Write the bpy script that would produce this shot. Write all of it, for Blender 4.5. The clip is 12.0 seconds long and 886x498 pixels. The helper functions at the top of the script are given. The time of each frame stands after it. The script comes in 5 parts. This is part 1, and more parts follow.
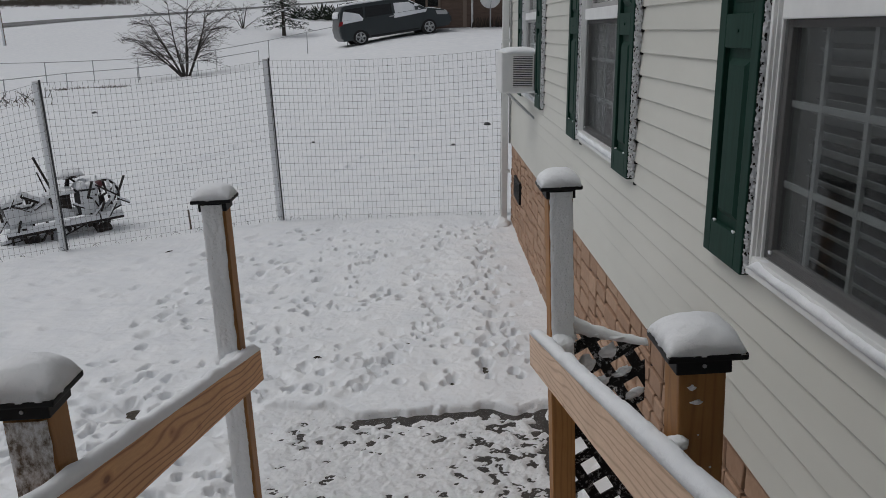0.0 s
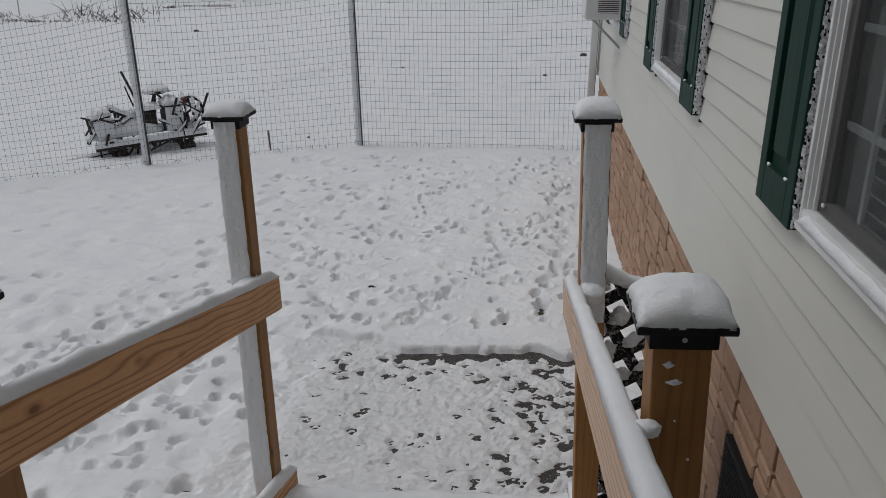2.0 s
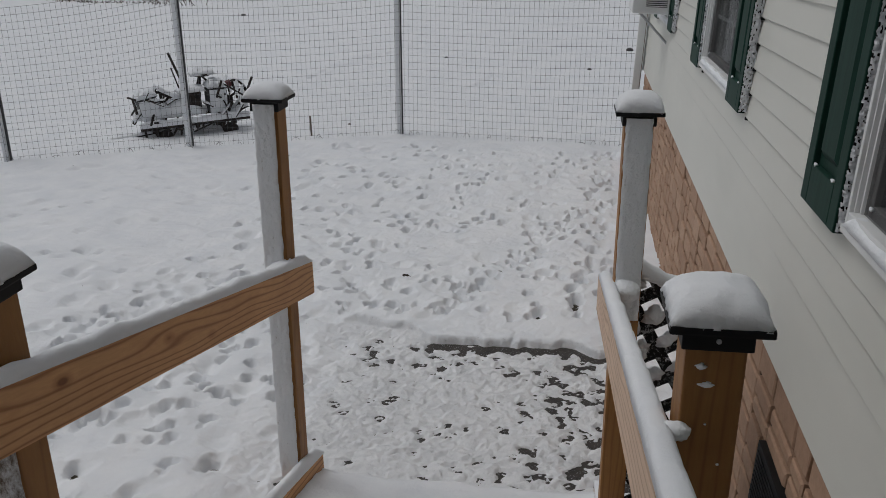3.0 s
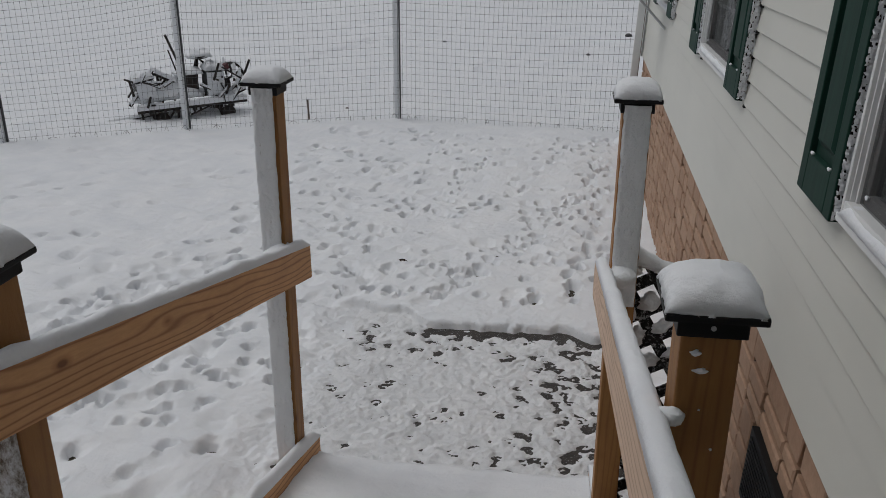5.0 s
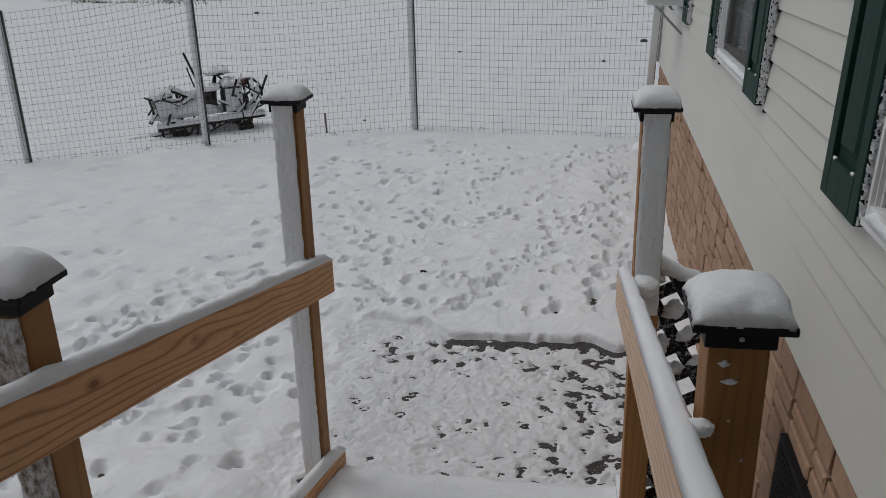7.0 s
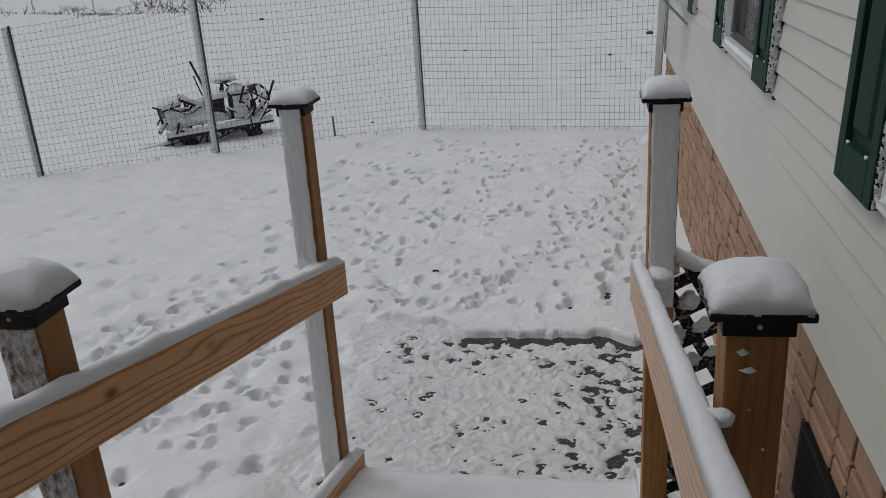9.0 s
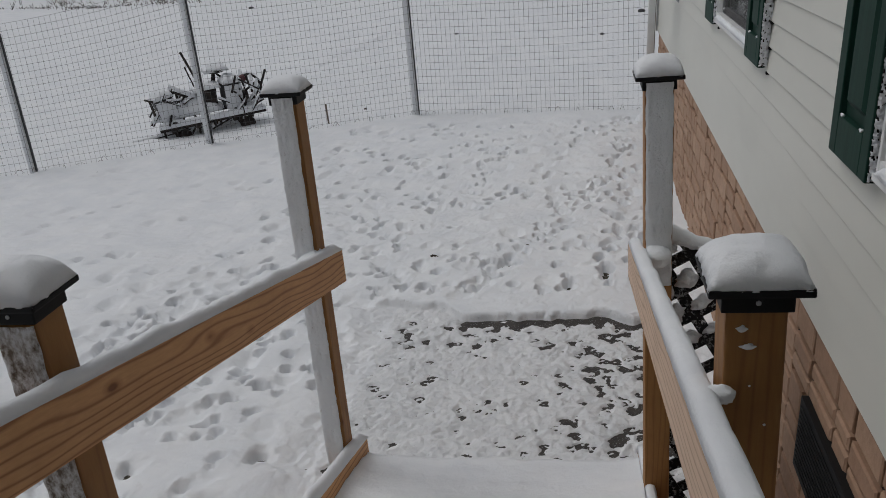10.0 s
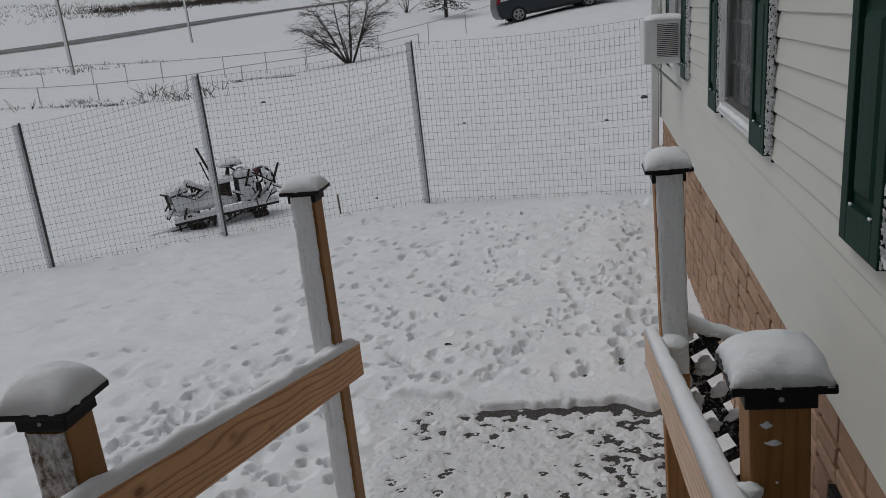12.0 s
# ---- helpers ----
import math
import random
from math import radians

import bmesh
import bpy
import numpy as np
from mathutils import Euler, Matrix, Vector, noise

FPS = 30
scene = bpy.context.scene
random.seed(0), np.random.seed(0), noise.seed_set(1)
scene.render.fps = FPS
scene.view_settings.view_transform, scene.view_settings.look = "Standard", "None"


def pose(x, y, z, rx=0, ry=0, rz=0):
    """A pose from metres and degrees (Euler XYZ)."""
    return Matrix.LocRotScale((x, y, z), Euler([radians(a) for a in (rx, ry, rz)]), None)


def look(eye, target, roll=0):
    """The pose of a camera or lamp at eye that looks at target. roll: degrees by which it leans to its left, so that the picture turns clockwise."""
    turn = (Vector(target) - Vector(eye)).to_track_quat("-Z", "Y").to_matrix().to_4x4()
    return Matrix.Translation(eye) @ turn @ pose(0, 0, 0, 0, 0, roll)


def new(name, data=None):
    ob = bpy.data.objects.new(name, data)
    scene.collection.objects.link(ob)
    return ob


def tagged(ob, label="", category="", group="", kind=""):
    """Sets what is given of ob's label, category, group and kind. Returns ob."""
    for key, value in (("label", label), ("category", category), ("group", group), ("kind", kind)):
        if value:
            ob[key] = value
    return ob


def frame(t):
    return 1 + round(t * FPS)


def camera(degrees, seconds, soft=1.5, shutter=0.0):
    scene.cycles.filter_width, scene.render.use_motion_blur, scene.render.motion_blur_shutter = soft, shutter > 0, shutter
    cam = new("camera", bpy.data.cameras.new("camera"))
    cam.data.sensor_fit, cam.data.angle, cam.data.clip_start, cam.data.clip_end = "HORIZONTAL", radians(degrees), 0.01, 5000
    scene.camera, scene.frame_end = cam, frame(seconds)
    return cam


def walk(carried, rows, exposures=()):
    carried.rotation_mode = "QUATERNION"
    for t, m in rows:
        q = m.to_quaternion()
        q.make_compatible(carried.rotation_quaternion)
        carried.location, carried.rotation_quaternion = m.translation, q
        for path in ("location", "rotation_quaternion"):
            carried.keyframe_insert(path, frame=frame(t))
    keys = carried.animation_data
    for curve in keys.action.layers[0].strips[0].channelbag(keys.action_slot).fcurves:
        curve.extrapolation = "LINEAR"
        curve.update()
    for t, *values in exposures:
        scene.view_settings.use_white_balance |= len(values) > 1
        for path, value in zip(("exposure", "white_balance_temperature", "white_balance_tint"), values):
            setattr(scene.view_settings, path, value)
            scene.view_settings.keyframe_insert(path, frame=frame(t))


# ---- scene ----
cam = camera(56.6, 12.0, soft=0.72)
PATH = [
    (0, (-0.022, -0.003, 2.419), (0.010, 2.045, 1.874), -0.46),
    (0.5, (0.096, 0.005, 2.382), (0.136, 2.049, 1.822), 0.94),
    (1, (0.177, 0.029, 2.366), (0.134, 2.049, 1.727), 2.39),
    (1.5, (0.219, 0.190, 2.355), (0.141, 2.193, 1.669), 1.62),
    (2, (0.237, 0.245, 2.357), (0.023, 2.230, 1.645), 0.75),
    (2.5, (0.247, 0.264, 2.345), (-0.037, 2.236, 1.619), 1.76),
    (3, (0.246, 0.269, 2.344), (-0.061, 2.233, 1.609), 2.06),
    (3.5, (0.246, 0.272, 2.335), (-0.063, 2.233, 1.590), 2.37),
    (5.5, (0.243, 0.258, 2.353), (-0.051, 2.209, 1.579), 2.58),
    (6, (0.240, 0.259, 2.354), (-0.080, 2.210, 1.590), 1.98),
    (6.5, (0.239, 0.258, 2.357), (-0.094, 2.207, 1.594), 1.28),
    (7, (0.235, 0.254, 2.362), (-0.110, 2.207, 1.611), 0.87),
    (9, (0.234, 0.258, 2.356), (-0.141, 2.204, 1.605), -1.33),
    (9.5, (0.233, 0.259, 2.360), (-0.147, 2.198, 1.593), -1.92),
    (10, (0.234, 0.260, 2.356), (-0.133, 2.193, 1.568), -2.91),
    (10.5, (0.233, 0.253, 2.366), (-0.137, 2.181, 1.567), -3.30),
    (11, (0.223, 0.239, 2.383), (-0.151, 2.188, 1.638), -3.43),
    (11.5, (0.225, 0.240, 2.393), (-0.154, 2.216, 1.728), -3.77),
    (12, (0.219, 0.230, 2.398), (-0.174, 2.230, 1.816), -4.20),
]
walk(cam, [(t, look(eye, target, roll)) for t, eye, target, roll in PATH],
     exposures=[(0, -1.11), (1, -1.05), (3, -1.16), (10.5, -1.17), (12, -1.28)])

# ---- light ----
world = bpy.data.worlds.new("overcast")
scene.world = world
world.use_nodes = True
wn = world.node_tree.nodes
sky = wn.new("ShaderNodeTexSky")
sky.sky_type, sky.sun_disc = "NISHITA", False
sky.sun_elevation, sky.sun_rotation = radians(65), radians(270)
sky.dust_density, sky.air_density = 4.0, 1.0
grey = wn.new("ShaderNodeHueSaturation")
grey.inputs["Saturation"].default_value = 0.28
world.node_tree.links.new(sky.outputs["Color"], grey.inputs["Color"])
world.node_tree.links.new(grey.outputs["Color"], wn["Background"].inputs["Color"])
wn["Background"].inputs["Strength"].default_value = 0.15
sun = new("sun", bpy.data.lights.new("sun", "SUN"))
sun.data.energy, sun.data.angle, sun.data.color = 0.95, radians(30), (0.98, 0.99, 1.0)
sun.matrix_world = look((-7, 2.5, 10), (0, 0, 0))


# ---- materials ----
def material(name, colour, rough=0.6, metal=0.0):
    m = bpy.data.materials.new(name)
    m.use_nodes = True
    b = m.node_tree.nodes["Principled BSDF"]
    b.inputs["Base Color"].default_value = (*colour, 1)
    b.inputs["Roughness"].default_value = rough
    b.inputs["Metallic"].default_value = metal
    return m


def node(m, kind, **sockets):
    n = m.node_tree.nodes.new(kind)
    for key, value in sockets.items():
        n.inputs[key].default_value = value
    return n


def link(m, a, b):
    m.node_tree.links.new(a, b)


def coords(m, scale=(1, 1, 1), turn=(0, 0, 0)):
    c = m.node_tree.nodes.new("ShaderNodeTexCoord")
    p = node(m, "ShaderNodeMapping", Scale=scale, Rotation=turn)
    link(m, c.outputs["Object"], p.inputs["Vector"])
    return p.outputs["Vector"]


def noise_of(m, vec, scale, detail=4.0, rough=0.6):
    n = node(m, "ShaderNodeTexNoise", Scale=scale, Detail=detail, Roughness=rough)
    link(m, vec, n.inputs["Vector"])
    return n.outputs["Fac"]


def ramp(m, fac, stops):
    r = m.node_tree.nodes.new("ShaderNodeValToRGB")
    while len(r.color_ramp.elements) < len(stops):
        r.color_ramp.elements.new(0.5)
    for e, (p, c) in zip(r.color_ramp.elements, stops):
        e.position, e.color = p, (*c, 1)
    link(m, fac, r.inputs["Fac"])
    return r.outputs["Color"]


def mix(m, fac, a, b, blend="MIX"):
    n = m.node_tree.nodes.new("ShaderNodeMix")
    n.data_type, n.blend_type = "RGBA", blend
    for value, socket in ((fac, n.inputs[0]), (a, n.inputs[6]), (b, n.inputs[7])):
        if isinstance(value, (int, float)):
            socket.default_value = value
        elif isinstance(value, tuple):
            socket.default_value = (*value, 1)
        else:
            link(m, value, socket)
    return n.outputs[2]


def colour(m, out):
    link(m, out, m.node_tree.nodes["Principled BSDF"].inputs["Base Color"])
    return m


def bump(m, height, strength=0.3, distance=0.005):
    b = node(m, "ShaderNodeBump", Strength=strength, Distance=distance)
    link(m, height, b.inputs["Height"])
    link(m, b.outputs["Normal"], m.node_tree.nodes["Principled BSDF"].inputs["Normal"])
    return m


def snow_material(name, fine=60.0, strength=0.55):
    m = material(name, (0.8, 0.82, 0.85), 0.75)
    v = coords(m)
    colour(m, ramp(m, noise_of(m, v, 3.0), [(0.3, (0.74, 0.765, 0.80)), (0.7, (0.83, 0.845, 0.865))]))
    small = noise_of(m, v, fine, 6.0, 0.7)
    broad = noise_of(m, v, 16.0, 3.0, 0.6)
    add = node(m, "ShaderNodeMath")
    add.operation = "MULTIPLY_ADD"
    link(m, broad, add.inputs[0])
    add.inputs[1].default_value = 2.2
    link(m, small, add.inputs[2])
    return bump(m, add.outputs[0], strength, 0.006)


def wood_material(name, light, dark, upright=False, slope=0.0):
    """Sawn softwood: rings along the board, fine fibre, knots and stains."""
    m = material(name, light, 0.62)
    turned = coords(m, (1, 1, 1), (slope, 0, 0))
    long_axis = (1, 1, 0.13) if upright else (1, 0.13, 1)
    st = node(m, "ShaderNodeMapping", Scale=long_axis)
    link(m, turned, st.inputs["Vector"])
    w = node(m, "ShaderNodeTexWave", Scale=14.0, Distortion=12.0, Detail=1.6)
    w.bands_direction = "X" if upright else "Z"
    w.inputs["Detail Scale"].default_value = 0.8
    link(m, st.outputs["Vector"], w.inputs["Vector"])
    ringed = ramp(m, w.outputs["Fac"], [(0.0, dark), (0.16, tuple(0.3 * a + 0.7 * b for a, b in zip(dark, light))), (0.5, light)])
    fibre = ramp(m, noise_of(m, st.outputs["Vector"], 170.0, 5.0), [(0.3, (0.84, 0.80, 0.76)), (0.7, (1, 1, 1))])
    stain = ramp(m, noise_of(m, coords(m), 4.0, 4.0), [(0.35, (0.82, 0.79, 0.76)), (0.65, (1, 1, 1))])
    kn = node(m, "ShaderNodeMapping", Scale=(2.0, 2.0, 0.9) if upright else (2.0, 0.9, 2.0))
    link(m, turned, kn.inputs["Vector"])
    vor = node(m, "ShaderNodeTexVoronoi", Scale=2.6)
    link(m, kn.outputs["Vector"], vor.inputs["Vector"])
    knots = ramp(m, vor.outputs["Distance"], [(0.03, (0.34, 0.24, 0.18)), (0.055, (0.75, 0.66, 0.6)), (0.10, (1, 1, 1))])
    info = m.node_tree.nodes.new("ShaderNodeObjectInfo")
    tone = ramp(m, info.outputs["Random"], [(0.0, (0.86, 0.86, 0.86)), (1.0, (1, 1, 1))])
    c = mix(m, 0.8, ringed, fibre, "MULTIPLY")
    c = mix(m, 0.6, c, stain, "MULTIPLY")
    c = mix(m, 1.0, c, knots, "MULTIPLY")
    colour(m, mix(m, 1.0, c, tone, "MULTIPLY"))
    return bump(m, noise_of(m, st.outputs["Vector"], 170.0, 5.0), 0.3, 0.002)


SNOW = snow_material("snow")
TRODDEN = snow_material("thin_trodden_snow", 140.0, 1.0)
v = coords(TRODDEN)
slush = ramp(TRODDEN, noise_of(TRODDEN, v, 38.0, 6.0, 0.75), [(0.28, (0.60, 0.605, 0.615)), (0.42, (0.785, 0.80, 0.82)), (0.7, (0.84, 0.85, 0.865))])
worn = ramp(TRODDEN, noise_of(TRODDEN, v, 7.0, 4.0, 0.6), [(0.38, (0.91, 0.915, 0.92)), (0.6, (1, 1, 1))])
colour(TRODDEN, mix(TRODDEN, 1.0, slush, worn, "MULTIPLY"))
CRUST = snow_material("wind_packed_snow", 110.0, 1.0)
crusted = ramp(CRUST, noise_of(CRUST, coords(CRUST, (1, 1, 0.45)), 75.0, 4.0), [(0.25, (0.52, 0.50, 0.48)), (0.34, (0.80, 0.82, 0.84))])
colour(CRUST, crusted)
RIMED = snow_material("patchy_rime_on_timber", 110.0, 1.0)
colour(RIMED, ramp(RIMED, noise_of(RIMED, coords(RIMED, (1, 1, 0.6)), 60.0, 5.0, 0.7), [(0.38, (0.16, 0.12, 0.09)), (0.50, (0.50, 0.48, 0.46)), (0.62, (0.76, 0.77, 0.79))]))
FROSTED = material("frosted_black_plastic", (0.012, 0.012, 0.013), 0.6)
FROSTED.node_tree.nodes["Principled BSDF"].inputs["Specular IOR Level"].default_value = 0.2
rime = ramp(FROSTED, noise_of(FROSTED, coords(FROSTED), 55.0, 5.0, 0.72), [(0.53, (0.012, 0.012, 0.013)), (0.60, (0.62, 0.64, 0.66))])
patch = ramp(FROSTED, noise_of(FROSTED, coords(FROSTED), 7.0, 3.0), [(0.42, (0, 0, 0)), (0.60, (1, 1, 1))])
colour(FROSTED, mix(FROSTED, patch, (0.012, 0.012, 0.013), rime))
RAIL = wood_material("pine_board", (0.74, 0.405, 0.180), (0.42, 0.185, 0.068), slope=0.245)
# right rail's pale pine, with the light falling on it mixed into the colour
LITRAIL = wood_material("lit_pale_pine_board", (0.72, 0.53, 0.385), (0.52, 0.35, 0.24), slope=0.245)
POST = wood_material("treated_post", (0.37, 0.172, 0.045), (0.29, 0.13, 0.032), True)
BLACK = bump(material("black_plastic", (0.010, 0.010, 0.011), 0.55), noise_of(bpy.data.materials["black_plastic"], coords(bpy.data.materials["black_plastic"]), 120), 0.15, 0.001)
VINYL = material("cream_vinyl", (0.60, 0.60, 0.555), 0.42)
colour(VINYL, ramp(VINYL, noise_of(VINYL, coords(VINYL, (1, 0.4, 1)), 2.2), [(0.3, (0.565, 0.565, 0.52)), (0.7, (0.62, 0.618, 0.57))]))
bump(VINYL, noise_of(VINYL, coords(VINYL, (40, 2, 40)), 3.0), 0.08, 0.001)
VINYL.node_tree.nodes["Principled BSDF"].inputs["Specular IOR Level"].default_value = 0.3
TRIM = material("white_trim", (0.72, 0.73, 0.73), 0.4)
colour(TRIM, ramp(TRIM, noise_of(TRIM, coords(TRIM), 6.0), [(0.3, (0.66, 0.67, 0.67)), (0.7, (0.76, 0.77, 0.77))]))
GREEN = material("dark_green_shutter", (0.010, 0.045, 0.032), 0.6)
GREEN.node_tree.nodes["Principled BSDF"].inputs["Specular IOR Level"].default_value = 0.15
BLACK.node_tree.nodes["Principled BSDF"].inputs["Specular IOR Level"].default_value = 0.2
colour(GREEN, ramp(GREEN, noise_of(GREEN, coords(GREEN, (30, 30, 3)), 2.0), [(0.3, (0.006, 0.028, 0.020)), (0.7, (0.011, 0.043, 0.031))]))
bump(GREEN, noise_of(GREEN, coords(GREEN, (60, 60, 4)), 3.0), 0.12, 0.001)
STONE = material("tan_faux_stone", (0.42, 0.27, 0.18), 0.8)
si = STONE.node_tree.nodes.new("ShaderNodeObjectInfo")
sg = STONE.node_tree.nodes.new("ShaderNodeNewGeometry")
sadd = node(STONE, "ShaderNodeMath")
link(STONE, si.outputs["Random"], sadd.inputs[0])
link(STONE, sg.outputs["Random Per Island"], sadd.inputs[1])
sfr = STONE.node_tree.nodes.new("ShaderNodeMath")
sfr.operation = "FRACT"
link(STONE, sadd.outputs[0], sfr.inputs[0])
stone_tone = ramp(STONE, sfr.outputs[0], [(0.0, (0.36, 0.22, 0.145)), (1.0, (0.46, 0.30, 0.205))])
stone_fleck = ramp(STONE, noise_of(STONE, coords(STONE), 30.0, 5.0), [(0.3, (0.80, 0.78, 0.76)), (0.7, (1, 1, 1))])
colour(STONE, mix(STONE, 1.0, stone_tone, stone_fleck, "MULTIPLY"))
bump(STONE, noise_of(STONE, coords(STONE), 45.0, 5.0), 0.5, 0.004)
JOINT = material("dark_joint", (0.05, 0.03, 0.022), 0.9)
colour(JOINT, ramp(JOINT, noise_of(JOINT, coords(JOINT), 20.0), [(0.3, (0.035, 0.022, 0.016)), (0.7, (0.08, 0.05, 0.034))]))
GLASS = material("window_glass", (0.9, 0.95, 0.95), 0.03)
GLASS.node_tree.nodes["Principled BSDF"].inputs["Transmission Weight"].default_value = 1.0
SCREEN = material("insect_screen", (0.012, 0.013, 0.014), 0.8)
SCREEN.node_tree.nodes["Principled BSDF"].inputs["Specular IOR Level"].default_value = 0.05
SCREEN.node_tree.nodes["Principled BSDF"].inputs["Alpha"].default_value = 0.27
# dark colour that stands in for the shade of an unlit interior
ROOMSHADE = material("room_shade", (0.08, 0.075, 0.07), 0.9)
GREYFRAME = material("grey_grid_bar", (0.60, 0.60, 0.60), 0.5)
SASH = material("dusty_grey_sash", (0.34, 0.335, 0.335), 0.5)
BLIND = material("white_blind", (0.55, 0.55, 0.54), 0.6)
GALV = material("galvanised_steel", (0.42, 0.43, 0.44), 0.5, 0.4)
WIRE = material("wire", (0.13, 0.13, 0.135), 0.55, 0.3)
POSTSTEEL = material("pale_fence_post", (0.55, 0.56, 0.57), 0.55)
colour(POSTSTEEL, ramp(POSTSTEEL, noise_of(POSTSTEEL, coords(POSTSTEEL, (20, 20, 4)), 3.0), [(0.35, (0.62, 0.63, 0.64)), (0.65, (0.80, 0.81, 0.82))]))
DARKSTEEL = material("dark_steel", (0.06, 0.06, 0.062), 0.6, 0.3)
PAD = material("wet_paving", (0.055, 0.05, 0.046), 0.55)
wet = ramp(PAD, noise_of(PAD, coords(PAD), 25.0, 6.0), [(0.3, (0.016, 0.014, 0.013)), (0.7, (0.050, 0.040, 0.033))])
dust = ramp(PAD, noise_of(PAD, coords(PAD), 110.0, 5.0, 0.75), [(0.60, (0, 0, 0)), (0.66, (1, 1, 1))])
colour(PAD, mix(PAD, dust, wet, (0.62, 0.64, 0.66)))
bump(PAD, noise_of(PAD, coords(PAD), 60.0, 6.0), 0.6, 0.004)

TURF = material("wet_winter_turf", (0.05, 0.042, 0.028), 0.9)
blades = ramp(TURF, noise_of(TURF, coords(TURF), 60.0, 5.0, 0.7), [(0.35, (0.022, 0.020, 0.016)), (0.6, (0.075, 0.062, 0.042)), (0.72, (0.45, 0.46, 0.47))])
colour(TURF, blades)
bump(TURF, noise_of(TURF, coords(TURF), 90.0, 5.0), 0.7, 0.006)
OLDWOOD = wood_material("weathered_wood", (0.16, 0.12, 0.095), (0.08, 0.058, 0.046), True)
RUST = material("rusty_steel", (0.05, 0.04, 0.035), 0.75, 0.2)
colour(RUST, ramp(RUST, noise_of(RUST, coords(RUST), 18.0, 5.0), [(0.35, (0.010, 0.009, 0.009)), (0.7, (0.045, 0.031, 0.025))]))
REDPAINT = material("faded_red_paint", (0.10, 0.025, 0.03), 0.6)
CARPAINT = material("dark_grey_car_paint", (0.030, 0.038, 0.042), 0.38, 0.1)
CARGLASS = material("tinted_car_glass", (0.008, 0.009, 0.010), 0.08)
TYRE = material("tyre_rubber", (0.012, 0.012, 0.012), 0.8)
ALLOY = material("alloy_rim", (0.45, 0.46, 0.47), 0.35, 0.7)
REDLENS = material("red_tail_lens", (0.25, 0.012, 0.015), 0.2)
BROWNSIDING = material("brown_siding", (0.13, 0.085, 0.065), 0.7)
colour(BROWNSIDING, ramp(BROWNSIDING, noise_of(BROWNSIDING, coords(BROWNSIDING, (2, 20, 20)), 1.5), [(0.3, (0.10, 0.066, 0.052)), (0.7, (0.155, 0.105, 0.08))]))
TANTRIM = material("tan_trim", (0.20, 0.15, 0.12), 0.7)
BARK = material("bark", (0.045, 0.038, 0.034), 0.9)
colour(BARK, ramp(BARK, noise_of(BARK, coords(BARK), 8.0, 4.0), [(0.35, (0.028, 0.024, 0.022)), (0.7, (0.075, 0.062, 0.055))]))
NEEDLE = material("conifer_needles", (0.018, 0.028, 0.016), 0.8)
WEED = material("dry_weeds", (0.055, 0.045, 0.035), 0.9)
LEAF = material("dead_leaf", (0.045, 0.028, 0.02), 0.8)
ROAD = material("wet_road", (0.12, 0.12, 0.122), 0.6)
colour(ROAD, ramp(ROAD, noise_of(ROAD, coords(ROAD), 0.8, 5.0), [(0.35, (0.09, 0.09, 0.092)), (0.7, (0.20, 0.20, 0.205))]))


# ---- building helpers ----
def thing(name, label, category, at=(0, 0, 0), m=None, group="", kind=""):
    ob = new(name)
    ob.matrix_basis = m if m is not None else Matrix.Translation(at)
    return tagged(ob, label, category, group, kind)


def mesh_of(bm, mat, smooth=False):
    me = bpy.data.meshes.new("mesh")
    bmesh.ops.recalc_face_normals(bm, faces=bm.faces)
    bm.to_mesh(me)
    bm.free()
    me.materials.append(mat)
    if smooth:
        me.polygons.foreach_set("use_smooth", [True] * len(me.polygons))
    return me


def part(name, bm, mat, parent, label="", smooth=False, m=None):
    ob = new(name, bm if isinstance(bm, bpy.types.Mesh) else mesh_of(bm, mat, smooth))
    ob.parent = parent
    if m is not None:
        ob.matrix_basis = m
    return tagged(ob, label)


def box(bm, x0, x1, y0, y1, z0, z1, bevel=0.0, m=None):
    made = bmesh.ops.create_cube(bm, size=1)["verts"]
    for v in made:
        v.co = Vector(((x0 + x1) / 2 + v.co.x * (x1 - x0), (y0 + y1) / 2 + v.co.y * (y1 - y0), (z0 + z1) / 2 + v.co.z * (z1 - z0)))
    if m is not None:
        for v in made:
            v.co = m @ v.co
    if bevel:
        edges = list({e for v in made for e in v.link_edges})
        bmesh.ops.bevel(bm, geom=edges, offset=bevel, segments=2, affect="EDGES", profile=0.6)
    return bm


def bar(bm, a, b, r, sides=8, r2=None):
    a, b = Vector(a), Vector(b)
    turn = (b - a).to_track_quat("Z", "Y").to_matrix().to_4x4()
    m = Matrix.Translation((a + b) / 2) @ turn
    bmesh.ops.create_cone(bm, cap_ends=True, segments=sides, radius1=r, radius2=r if r2 is None else r2, depth=(b - a).length, matrix=m)
    return bm


def prism(bm, outline, axis, lo, hi):
    """An outline of two coordinates pushed along an axis."""
    def place(p, h):
        return {"x": (h, p[0], p[1]), "y": (p[0], h, p[1]), "z": (p[0], p[1], h)}[axis]
    a = [bm.verts.new(place(p, lo)) for p in outline]
    b = [bm.verts.new(place(p, hi)) for p in outline]
    bm.faces.new(a), bm.faces.new(b[::-1])
    for i in range(len(a)):
        j = (i + 1) % len(a)
        bm.faces.new((a[i], b[i], b[j], a[j]))
    return bm


